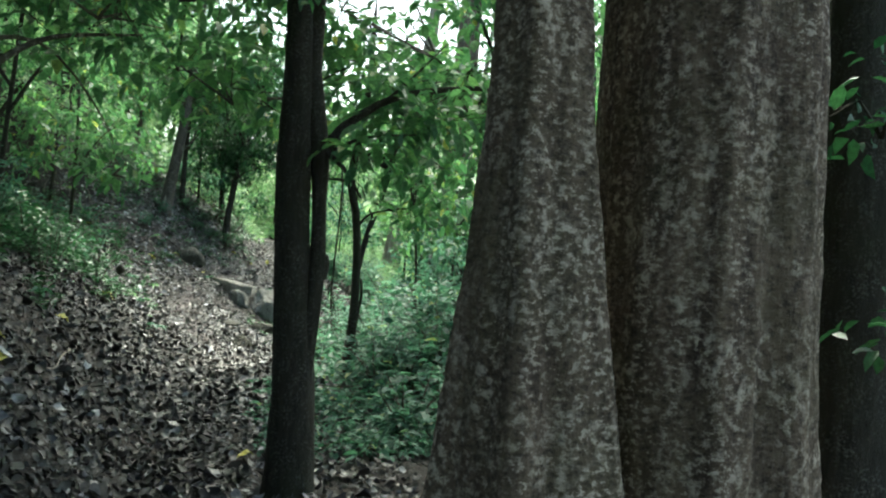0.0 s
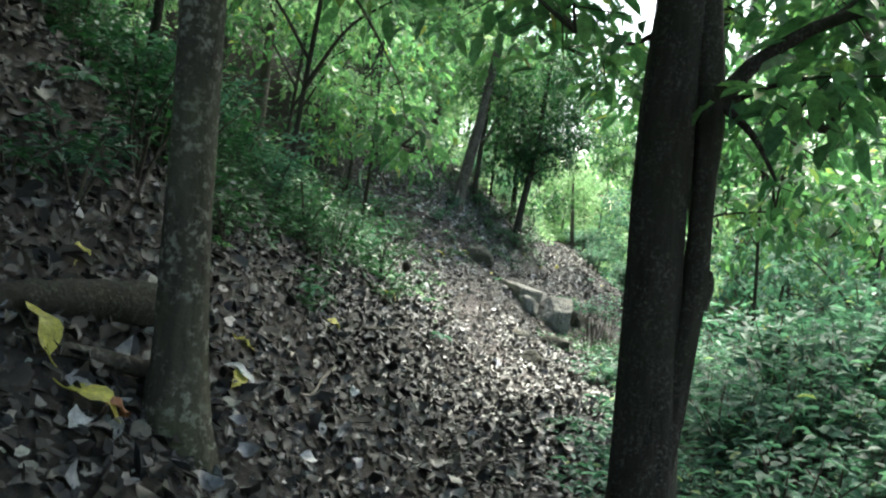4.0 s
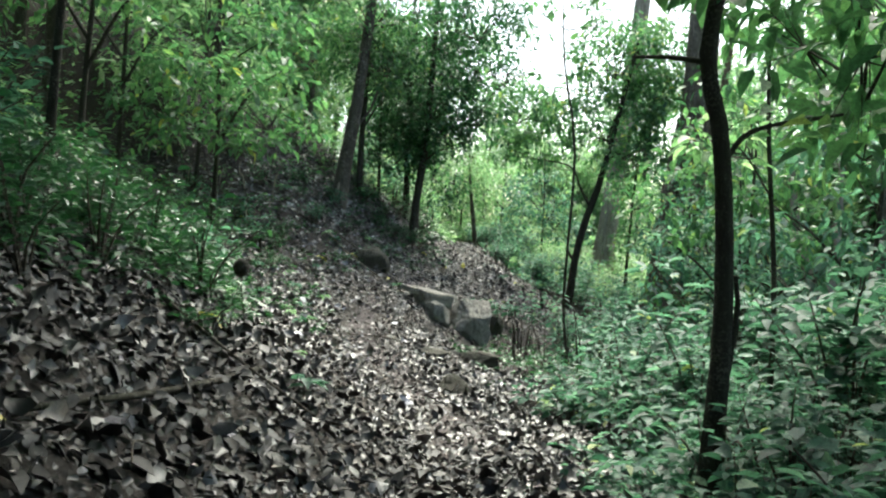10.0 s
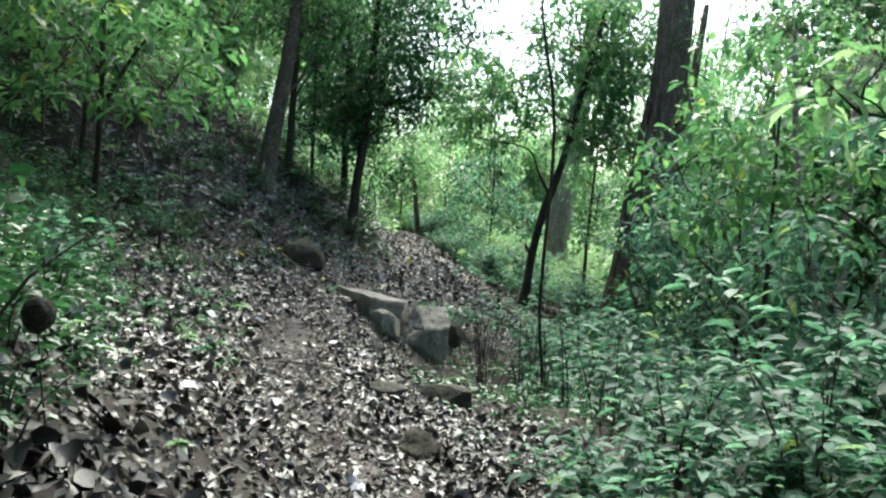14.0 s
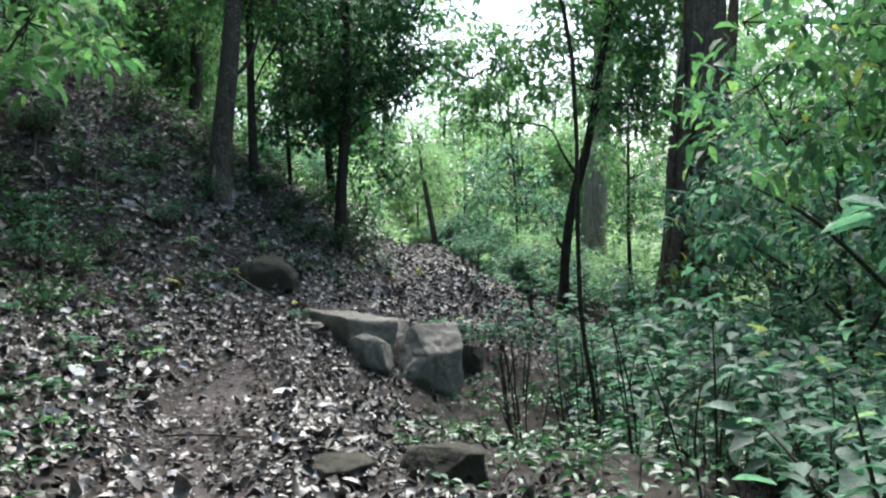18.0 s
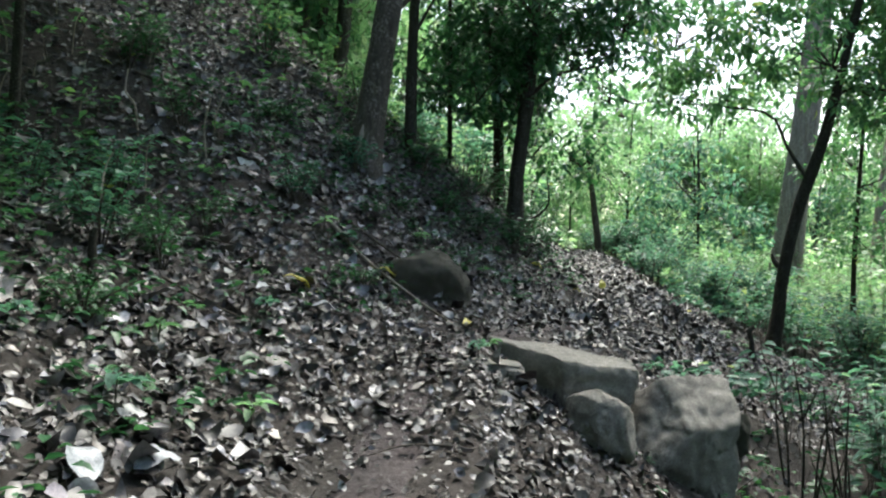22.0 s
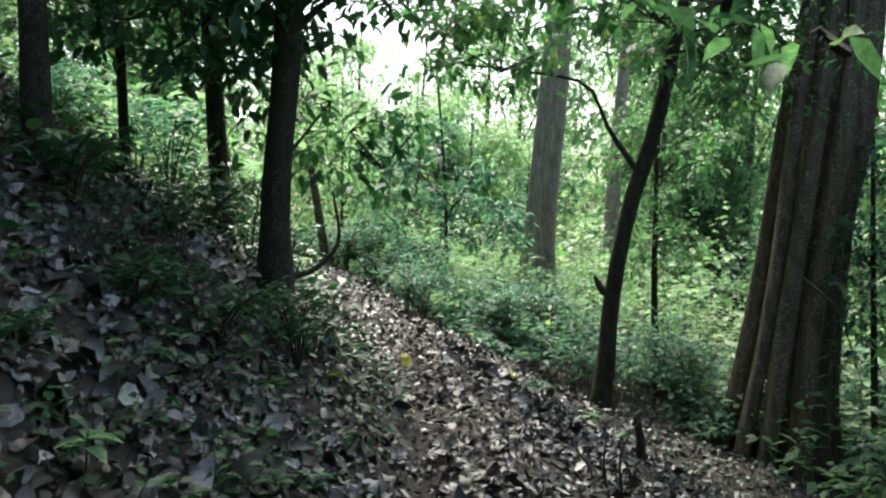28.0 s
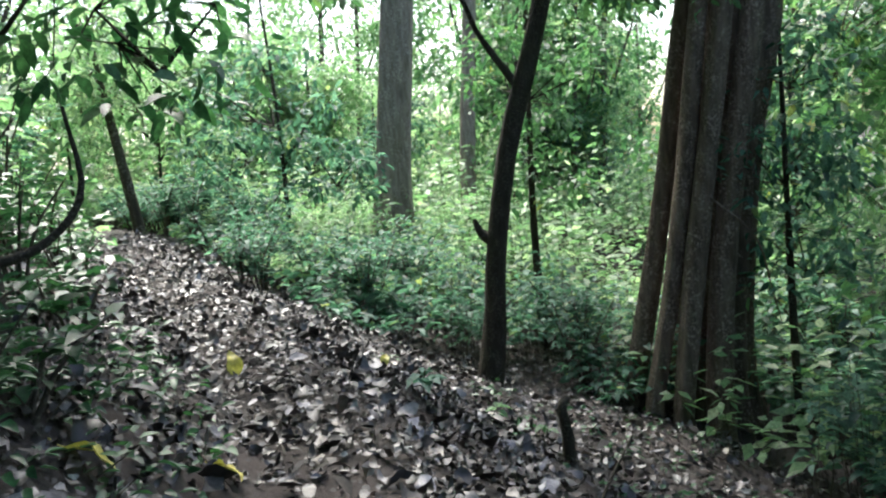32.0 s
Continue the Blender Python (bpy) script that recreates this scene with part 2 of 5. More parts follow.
# ---- mesh helpers ----
def fast_mesh(name, verts, quads, smooth=False):
    verts, quads = np.asarray(verts, np.float32), np.asarray(quads, np.int32)
    me = bpy.data.meshes.new(name)
    me.vertices.add(len(verts))
    me.vertices.foreach_set("co", verts.ravel())
    me.loops.add(quads.size)
    me.loops.foreach_set("vertex_index", quads.ravel())
    me.polygons.add(len(quads))
    me.polygons.foreach_set("loop_start", np.arange(len(quads), dtype=np.int32) * 4)
    if smooth:
        me.polygons.foreach_set("use_smooth", np.ones(len(quads), dtype=bool))
    me.update(calc_edges=True)
    return me


def joined(pieces):
    """Several (verts, quads) as one."""
    vs, qs, n = [], [], 0
    for v, q in pieces:
        vs.append(v)
        qs.append(np.asarray(q) + n)
        n += len(v)
    return np.concatenate(vs), np.concatenate(qs)


def part(name, geometry, mat, parent=None, label="", smooth=False):
    me = fast_mesh(name, *geometry, smooth=smooth)
    me.materials.append(mat)
    ob = new(name, me)
    if parent is not None:
        ob.parent = parent
    return tagged(ob, label)


def thing(name, at, label, category, group="", kind=""):
    ob = new(name)
    ob.location = at
    ob.empty_display_size = 0.2
    return tagged(ob, label, category, group, kind)


def smooth_line(points, steps):
    """A smooth run through rows of numbers (Catmull-Rom)."""
    p = np.asarray(points, float)
    if len(p) < 3:
        s = np.linspace(0, 1, steps)[:, None]
        return p[0] + (p[-1] - p[0]) * s
    e = np.vstack([2 * p[0] - p[1], p, 2 * p[-1] - p[-2]])
    out = []
    for s in np.linspace(0, len(p) - 1 - 1e-6, steps):
        i, u = int(s), s - int(s)
        a, b, c, d = e[i], e[i + 1], e[i + 2], e[i + 3]
        out.append(0.5 * (2 * b + (c - a) * u + (2 * a - 5 * b + 4 * c - d) * u**2 + (3 * b - a - 3 * c + d) * u**3))
    return np.array(out)


def tube(points, sides=10, steps=24, rough=0.06, flutes=0, depth=0.0, flare=0.0, flare_height=0.8, seed=0, cap=True, lobes=(), relief=0.0):
    """A tapered limb through rows of x, y, z, radius; flutes and flare give it ribs and a spreading foot."""
    rng = np.random.default_rng(seed)
    line = smooth_line(points, steps)
    c, r = line[:, :3], np.maximum(line[:, 3], 0.003)
    ahead = np.gradient(c, axis=0)
    ahead /= np.linalg.norm(ahead, axis=1)[:, None] + 1e-9
    ref = np.array([1.0, 0, 0]) if abs(ahead[:, 0]).mean() < 0.8 else np.array([0, 0, 1.0])
    u = np.cross(ahead, ref)
    u /= np.linalg.norm(u, axis=1)[:, None]
    v = np.cross(ahead, u)
    a = np.linspace(0, 2 * math.pi, sides, endpoint=False)
    ph = rng.uniform(0, 6.28, 6)
    turn_from = math.degrees(math.atan2(u[0, 1], u[0, 0]))
    turn_way = 1 if np.cross(u[0], v[0])[2] > 0 else -1
    height = c[:, 2] - c[0, 2]
    low = np.exp(-np.maximum(height, 0) / flare_height)
    k = np.ones((steps, sides))
    k += rough * np.sin(2 * a + ph[0] + height[:, None] * 1.7) + 0.6 * rough * np.sin(5 * a + ph[1] - height[:, None] * 3.1)
    k += 0.5 * rough * rng.normal(size=(steps, sides))
    if flutes:
        wave = np.cos(flutes * a + ph[2] + 0.25 * np.sin(height[:, None] * 0.9)) + 0.45 * np.cos((flutes * 2 - 1) * a + ph[3])
        k += (depth + depth * 1.6 * low[:, None]) * wave
    k += flare * low[:, None] * (1 + 0.6 * np.cos((flutes or 3) * a + ph[2]))
    for angle, swell, wide, foot in lobes:
        off = (np.degrees(a) * turn_way + turn_from - angle + 180) % 360 - 180
        k += (swell + foot * low[:, None]) * np.exp(-((off / wide) ** 2))
    if relief:
        for p in range(steps):
            for q in range(sides):
                x, y, z = math.cos(a[q]) * r[p] + seed, math.sin(a[q]) * r[p], c[p, 2]
                ridge = 1 - 2 * abs(noise.noise(Vector((x * 7, y * 7, z * 0.55))))
                k[p, q] += (relief * (0.8 * ridge + 0.5 * noise.noise(Vector((x * 16, y * 16, z * 5))) + 0.35 * noise.noise(Vector((x * 34, y * 34, z * 40))))) / r[p]
    verts = c[:, None] + (u[:, None] * np.cos(a)[None, :, None] + v[:, None] * np.sin(a)[None, :, None]) * (r[:, None] * k)[..., None]
    i, j = np.meshgrid(np.arange(steps - 1), np.arange(sides), indexing="ij")
    j2 = (j + 1) % sides
    quads = np.stack([i * sides + j, i * sides + j2, (i + 1) * sides + j2, (i + 1) * sides + j], -1).reshape(-1, 4)
    verts = verts.reshape(-1, 3)
    if cap:
        n = len(verts)
        verts = np.vstack([verts, c[-1] + ahead[-1] * r[-1] * 0.6])
        top = (steps - 1) * sides
        j = np.arange(0, sides - 1, 2)
        quads = np.vstack([quads, np.stack([top + j, top + j + 1, top + (j + 2) % sides, np.full_like(j, n)], -1)])
    return verts, quads


def leaves(at, ahead, up, size, width=0.42, fold=0.25, droop=0.2):
    """One leaf for each row: a pointed blade of two halves, folded at the midrib and bent."""
    at, ahead, up = (np.asarray(q, float) for q in (at, ahead, up))
    size = np.broadcast_to(np.asarray(size, float), (len(at),))[:, None]
    ahead = ahead / (np.linalg.norm(ahead, axis=1)[:, None] + 1e-9)
    side = np.cross(ahead, up)
    side /= np.linalg.norm(side, axis=1)[:, None] + 1e-9
    nrm = np.cross(side, ahead)
    width = np.broadcast_to(np.asarray(width, float), (len(at),))[:, None]
    fold = np.broadcast_to(np.asarray(fold, float), (len(at),))[:, None]
    droop = np.broadcast_to(np.asarray(droop, float), (len(at),))[:, None]
    w = size * width
    base = at
    mid = at + ahead * size * 0.5 - nrm * droop * size * 0.15
    tip = at + ahead * size - nrm * droop * size * 0.7
    rise = nrm * fold * w
    l1 = at + ahead * size * 0.3 + side * w * 0.48 + rise
    l2 = at + ahead * size * 0.7 + side * w * 0.38 + rise - nrm * droop * size * 0.3
    r1 = at + ahead * size * 0.3 - side * w * 0.48 + rise
    r2 = at + ahead * size * 0.7 - side * w * 0.38 + rise - nrm * droop * size * 0.3
    verts = np.stack([base, mid, tip, l1, l2, r1, r2], 1).reshape(-1, 3)
    n = np.arange(len(at))[:, None] * 7
    quads = np.stack([n + [[0, 3, 4, 1]], n + [[1, 4, 2, 6]], n + [[0, 1, 6, 5]]], 1).reshape(-1, 4)
    return verts, quads


def blades(at, ahead, up, size, width, curl, cup, twist):
    """Broad dry leaves, one a row: an ovate blade of three ribs' width, cupped, curled and twisted."""
    side = np.cross(ahead, up)
    side /= np.linalg.norm(side, axis=1)[:, None] + 1e-9
    size, width, curl, cup, twist = (np.asarray(q, float)[:, None] for q in (size, width, curl, cup, twist))
    rows = [at]
    for u, w in ((0.2, 0.7), (0.5, 1.0), (0.8, 0.62)):
        mid = at + ahead * size * u + up * curl * size * (u - 0.5) ** 2 * 1.6
        half = side * size * width * 0.5 * w
        rise = up * cup * size * width * 0.5 * w
        lean = up * twist * size * (u - 0.3) * 0.4
        rows += [mid + half + rise + lean, mid, mid - half + rise - lean]
    rows.append(at + ahead * size + up * curl * size * 0.45)
    n = np.arange(len(at))[:, None] * 11
    quads = [[0, 1, 2, 3], [1, 4, 5, 2], [2, 5, 6, 3], [4, 7, 8, 5], [5, 8, 9, 6], [7, 10, 9, 8]]
    return np.stack(rows, 1).reshape(-1, 3), np.stack([n + [q] for q in quads], 1).reshape(-1, 4)


def plain_leaves(at, ahead, up, size, width=0.5):
    """Leaves seen from afar: one bent lozenge each."""
    ahead = ahead / (np.linalg.norm(ahead, axis=1)[:, None] + 1e-9)
    side = np.cross(ahead, up)
    side /= np.linalg.norm(side, axis=1)[:, None] + 1e-9
    size = np.broadcast_to(np.asarray(size, float), (len(at),))[:, None]
    w = size * width * 0.5
    mid = at + ahead * size * 0.45
    verts = np.stack([at, mid + side * w, at + ahead * size + [0, 0, -0.15] * size, mid - side * w], 1).reshape(-1, 3)
    return verts, np.arange(len(at))[:, None] * 4 + [[0, 1, 2, 3]]


def sticks(a, b, r0, r1):
    """Many thin straight three-sided twigs from a to b."""
    a, b = np.asarray(a, float), np.asarray(b, float)
    d = b - a
    d /= np.linalg.norm(d, axis=1)[:, None] + 1e-9
    u = np.cross(d, [0.3, 0.5, 0.81])
    u /= np.linalg.norm(u, axis=1)[:, None] + 1e-9
    v = np.cross(d, u)
    r0, r1 = np.broadcast_to(r0, len(a))[:, None], np.broadcast_to(r1, len(a))[:, None]
    ring = [u * math.cos(q) + v * math.sin(q) for q in (0, 2.094, 4.189)]
    verts = np.stack([a + k * r0 for k in ring] + [b + k * r1 for k in ring], 1).reshape(-1, 3)
    n = np.arange(len(a))[:, None] * 6
    return verts, np.stack([n + [[0, 1, 4, 3]], n + [[1, 2, 5, 4]], n + [[2, 0, 3, 5]]], 1).reshape(-1, 4)


def unit(rng, n):
    q = rng.normal(size=(n, 3))
    return q / np.linalg.norm(q, axis=1)[:, None]


def sprays(centres, radius, each, size, rng, flat=0.6, plain=False):
    """Leaf sprays: round every centre, leaves on all sides, drooping a little."""
    centres = np.asarray(centres, float)
    c = np.repeat(centres, each, axis=0)
    way = unit(rng, len(c)) * [1, 1, flat]
    reach = radius * rng.uniform(0.15, 1, len(c)) ** 0.7
    at = c + way * reach[:, None]
    ahead = way + rng.normal(size=way.shape) * 0.5 + [0, 0, -0.35]
    up = np.tile([0, 0, 1.0], (len(c), 1)) + rng.normal(size=way.shape) * 0.35
    if plain:
        return plain_leaves(at, ahead, up, size * rng.uniform(0.6, 1.3, len(c)))
    return leaves(at, ahead, up, size * rng.uniform(0.6, 1.3, len(c)), rng.uniform(0.36, 0.52, len(c)), 0.2, rng.uniform(0.0, 0.5, len(c)))


# ---- the lie of the land ----
ROW_Y = [-30, 0, 4, 7, 10, 12.5, 14, 16, 18, 19.3, 20.4, 21.5, 22.2, 24, 28, 31, 37, 50, 120]
ROW_X = [1, 0, -0.15, -0.05, 0.1, 0.75, 0.75, 0.35, -0.05, -0.15, -0.15, -0.05, 0.05, 0.9, 2.4, 2.8, 3.0, 3.0, 3.0]
ROW_Z = [0.4, 0.05, -0.3, -0.3, -0.15, -0.38, -0.45, -0.42, -0.12, 0.02, 0.12, 0.42, 0.5, 0.52, 0.62, 0.85, 1.5, 1.9, 2.0]
LEFT_Y = [-10, 0, 5.7, 8, 12, 14, 20, 22.5, 24, 27, 30, 40]
LEFT_S = [0.6, 0.7, 0.8, 0.92, 0.68, 0.6, 0.5, 0.42, 0.74, 0.92, 0.8, 0.5]
RIGHT_Y = [-10, 0, 5, 8, 12, 14, 19, 21, 23, 24.5, 28, 32, 40]
RIGHT_S = [0.05, 0.08, 0.0, 0.05, 0.06, 0.06, 0.25, 0.68, 0.6, 0.5, 0.62, 0.55, 0.25]


def ground(x, y, fine=True):
    x, y = np.asarray(x, float), np.asarray(y, float)
    cx, zc = np.interp(y, ROW_Y, ROW_X), np.interp(y, ROW_Y, ROW_Z)
    d = x - cx
    up, down = np.maximum(-d - 0.3, 0), np.maximum(d - 0.35, 0)
    z = zc + 14 * np.tanh(np.interp(y, LEFT_Y, LEFT_S) * up / 14) - 3.2 * np.tanh(np.interp(y, RIGHT_Y, RIGHT_S) * down / 3.2)
    if fine:
        off = np.minimum(1, np.abs(d) / 0.8)
        z = z + off * (0.06 * np.sin(1.7 * x + 0.6 * y) * np.sin(1.3 * y - 0.4 * x) + 0.035 * np.sin(4.1 * x + 1) * np.sin(3.7 * y + 2))
        z = z + 0.012 * np.sin(9.3 * x + 2 * np.sin(3 * y)) * np.sin(8.1 * y + 1)
    return z


def build_ground():
    xs = np.unique(np.concatenate([np.linspace(-400, -40, 19), np.linspace(-40, -8, 33), np.linspace(-8, 10, 121), np.linspace(10, 40, 31), np.linspace(40, 400, 19)]))
    ys = np.unique(np.concatenate([np.linspace(-300, -10, 16), np.linspace(-10, 36, 307), np.linspace(36, 70, 35), np.linspace(70, 600, 28)]))
    gx, gy = np.meshgrid(xs, ys)
    verts = np.stack([gx, gy, ground(gx, gy)], -1).reshape(-1, 3)
    i, j = np.meshgrid(np.arange(len(ys) - 1), np.arange(len(xs) - 1), indexing="ij")
    n = len(xs)
    quads = np.stack([i * n + j, i * n + j + 1, (i + 1) * n + j + 1, (i + 1) * n + j], -1).reshape(-1, 4)
    tagged(part("ground", (verts, quads), SOIL, smooth=True), "dark brown forest soil under fallen leaves", "ground", kind="structure")


build_ground()


def build_path():
    """The trodden track: compacted reddish soil with a wandering edge, a little proud of the ground."""
    ys = np.linspace(9.0, 26.8, 270)
    us = np.linspace(-1, 1, 15)
    half = 0.24 + 0.08 * np.sin(1.1 * ys) + 0.05 * np.sin(3.7 * ys + 1) + 0.03 * np.sin(9.1 * ys)
    half *= np.clip((27 - ys) / 2.5, 0.05, 1)
    off = 0.07 * np.sin(0.8 * ys + 2)
    gy, gu = np.meshgrid(ys, us, indexing="ij")
    gx = np.interp(gy, ROW_Y, ROW_X) + off[:, None] + gu * half[:, None]
    edge = np.clip((1 - np.abs(gu)) / 0.25, 0, 1)
    z = ground(gx, gy) + 0.012 * edge - 0.012 * (1 - edge) + 0.004 * np.sin(23 * gx + 3 * np.sin(11 * gy)) * np.sin(19 * gy)
    i, j = np.meshgrid(np.arange(len(ys) - 1), np.arange(len(us) - 1), indexing="ij")
    n = len(us)
    quads = np.stack([i * n + j, i * n + j + 1, (i + 1) * n + j + 1, (i + 1) * n + j], -1).reshape(-1, 4)
    tagged(part("path", (np.stack([gx, gy, z], -1).reshape(-1, 3), quads), TRACK, smooth=True), "narrow trodden path of bare reddish-brown soil", "path", kind="structure")


build_path()


# ---- leaf litter ----
def litter(name, n, seed, mat, size, label, xr, yr, thin_path, fine=False, early=1.0, crumbs=False):
    """Fallen leaves beside the path. early: the share of them kept on the first stretch, leaving it darker. crumbs:
    broken bits, one facet each.
    """
    rng = np.random.default_rng(seed)
    y = rng.uniform(*yr, n)
    d = rng.uniform(*xr, n)
    x = np.interp(y, ROW_Y, ROW_X) + d
    bare = np.exp(-(((x + 0.15) / 0.55) ** 2) - (((y - 19.6) / 1.2) ** 2))
    bare = np.maximum(bare, np.exp(-(((x - 0.35) / 0.6) ** 2) - (((y - 23.05) / 0.6) ** 2)))
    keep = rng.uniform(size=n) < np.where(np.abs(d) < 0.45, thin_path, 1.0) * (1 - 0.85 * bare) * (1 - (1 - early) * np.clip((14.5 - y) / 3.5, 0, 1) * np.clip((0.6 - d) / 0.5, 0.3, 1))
    x, y = x[keep], y[keep]
    e = 0.05
    z = ground(x, y)
    nrm = np.stack([(ground(x - e, y) - ground(x + e, y)) / (2 * e), (ground(x, y - e) - ground(x, y + e)) / (2 * e), np.ones_like(x)], -1)
    m = len(x)
    up = nrm + rng.normal(size=(m, 3)) * rng.uniform(0.12, 0.6, (m, 1))
    a = rng.uniform(0, 2 * math.pi, m)
    ahead = np.stack([np.cos(a), np.sin(a), np.zeros(m)], -1)
    up /= np.linalg.norm(up, axis=1)[:, None]
    ahead -= up * (ahead * up).sum(1)[:, None]
    at = np.stack([x, y, z + rng.uniform(0.008, 0.045, m)], -1)
    size = size * np.clip(rng.lognormal(-0.1, 0.48, m), 0.35, 1.9)
    if crumbs:
        geo = plain_leaves(at, ahead, up, size, rng.uniform(0.5, 0.85, (m, 1)))
    elif fine:
        geo = leaves(at, ahead, up, size, rng.uniform(0.42, 0.75, m), rng.uniform(-0.35, 0.7, m), rng.uniform(-0.6, 0.8, m))
    else:
        geo = blades(at, ahead, up, size, rng.uniform(0.3, 0.68, m), rng.uniform(-0.6, 1.4, m), rng.uniform(-0.4, 0.8, m), rng.uniform(-1.1, 1.1, m))
    tagged(part(name, geo, mat, smooth=True), label, "leaf litter", kind="stuff")


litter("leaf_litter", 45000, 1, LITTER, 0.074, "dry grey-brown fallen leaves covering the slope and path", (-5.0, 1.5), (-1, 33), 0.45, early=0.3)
litter("leaf_litter", 6200, 12, LITTER, 0.09, "scattered pale fallen leaves on dark soil", (-3.5, 1.9), (1.5, 13), 1.0)
litter("leaf_litter", 4800, 13, LITTER, 0.085, "grey fallen leaves on the bank below the path", (0.2, 2.4), (9, 17.5), 0.8)
litter("leaf_litter", 5000, 4, LITTER, 0.092, "large curled grey fallen leaves on the slope", (-5.0, 1.0), (15.5, 26), 0.4)
litter("leaf_litter", 21000, 6, LITTER, 0.085, "curled grey-brown fallen leaves beside the path", (-6.0, 5.5), (24, 37), 0.8)
litter("bleached_litter", 1500, 11, LITTER_PALE, 0.12, "bleached lilac-grey curled leaves scattered on the slope", (-3.6, 0.6), (14, 26), 0.5)
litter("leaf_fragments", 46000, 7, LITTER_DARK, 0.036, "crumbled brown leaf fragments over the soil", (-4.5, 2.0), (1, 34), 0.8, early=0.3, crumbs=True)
litter("trodden_leaves", 11000, 8, LITTER, 0.036, "pale trodden leaf fragments along the path", (-0.55, 0.6), (8, 25), 0.8, crumbs=True)
# A further dark layer lowers the tone of the first stretch.
litter("rotting_litter", 19000, 9, LITTER_DARK, 0.07, "extra dark fallen leaves below the great tree", (-4.5, 0.4), (2.0, 12.5), 1.0, True)
litter("rotting_litter", 40000, 2, LITTER_DARK, 0.062, "dark damp rotting leaves on the ground", (-6.5, 2.5), (-1, 36), 0.6, True, early=0.5)
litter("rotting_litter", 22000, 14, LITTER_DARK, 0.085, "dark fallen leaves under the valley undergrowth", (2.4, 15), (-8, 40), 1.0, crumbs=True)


# ---- trees ----
def tree(name, at, trunk, label, mat, limbs=(), crown=(), leaf=None, sides=12, steps=22, group="", leaf_size=0.12, seed=0, sink=0.15, plain=False, spread=0.32, ribs=(), rib_sides=48, rib_steps=60, rib_flutes=4, rib_depth=0.045, rib_relief=0.008, **shape):
    """A tree at x, y. trunk, limbs: rows of x, y, z, r from its foot. crown: rows of x, y, z, reach, sprays, leaves each."""
    x, y = at
    t = thing(name, (x, y, float(ground(x, y, False))), label, "tree", group)
    rows = [(*trunk[0][:2], trunk[0][2] - sink, trunk[0][3])] + list(trunk)
    (ax, ay, az, _), (bx, by, bz, br) = rows[-2], rows[-1]
    rows.append((bx + 0.3 * (bx - ax), by + 0.3 * (by - ay), bz + 0.3 * (bz - az), 0.12 * br))
    stem = part("trunk", tube(rows, sides=sides, steps=steps, seed=seed, **shape), mat, t, smooth=True)
    for k, rib in enumerate(ribs):
        part("buttress", tube(rib, sides=rib_sides, steps=rib_steps, rough=0.006, flutes=rib_flutes, depth=rib_depth, seed=seed + 30 + k, relief=rib_relief), mat, t, smooth=True)
    for k, limb in enumerate(limbs):
        part("limb", tube(limb, sides=8, steps=12, rough=0.08, seed=seed + k + 1), mat, stem, smooth=True)
    if crown:
        rng = np.random.default_rng(seed + 77)
        geo, twigs = [], []
        for cx, cy, cz, reach, count, each in crown:
            way = unit(rng, count) * (reach * rng.uniform(0.3, 1, count) ** 0.5)[:, None] * [1, 1, 0.7]
            geo.append(sprays(way + [cx, cy, cz], spread, each, leaf_size, rng, plain=plain))
            hubs = rng.normal(size=(max(3, count // 7), 3)) * reach * 0.35 * [1, 1, 0.6]
            hub = hubs[np.argmin(((way[:, None] - hubs[None]) ** 2).sum(-1), axis=1)]
            twigs += [sticks(hub + [cx, cy, cz], way + [cx, cy, cz], 0.007, 0.002), sticks(np.zeros_like(hubs) + [cx, cy, cz - 0.3 * reach], hubs + [cx, cy, cz], 0.016, 0.007)]
        top = tagged(part("crown", joined(geo), leaf or GREEN, t, smooth=not plain), kind="stuff")
        tagged(part("twig_work", joined(twigs), mat, top), kind="stuff")
    return t


# The wide high crown is out of view, spread to shade the first stretch.
tree("buttress_tree", (1.64, 2.82), [(0.16, -0.08, 0, 0.44), (0.17, -0.09, 0.7, 0.39), (0.17, -0.08, 1.2, 0.37), (0.19, -0.05, 3, 0.345), (0.2, 0.1, 9, 0.3)], "huge fluted tree trunk with mottled grey bark beside the path",
     BARK_GREY, crown=[(-1.5, 2.0, 8.0, 4.5, 560, 16), (-3, 4.2, 8.5, 3.2, 220, 16)], leaf=GREEN_DEEP, leaf_size=0.26, spread=0.7, plain=True, sides=170, steps=160, rough=0.003, seed=3, flare=0.1, flare_height=0.7, relief=0.016, rib_sides=130, rib_steps=150, rib_flutes=5, rib_depth=0.1, rib_relief=0.016,
     lobes=[(-112, 0.08, 9, 0.1), (-88, -0.07, 8, 0.05), (-66, 0.08, 10, 0.1), (-44, -0.05, 8, 0.05), (-20, 0.1, 25, 0.3), (60, 0.15, 25, 0.3), (130, 0.25, 25, 0.3)],
     ribs=[[(-0.74, -0.29, -0.2, 0.48), (-0.65, -0.28, 0.3, 0.37), (-0.57, -0.27, 0.9, 0.28), (-0.57, -0.25, 1.5, 0.22), (-0.57, -0.22, 2.3, 0.155), (-0.53, -0.18, 3.4, 0.13), (-0.3, 0, 5.5, 0.1)], [(-0.46, -0.5, 0.82, 0.03), (-0.44, -0.55, 0.66, 0.07), (-0.42, -0.6, 0.35, 0.1), (-0.4, -0.63, -0.15, 0.14)]])
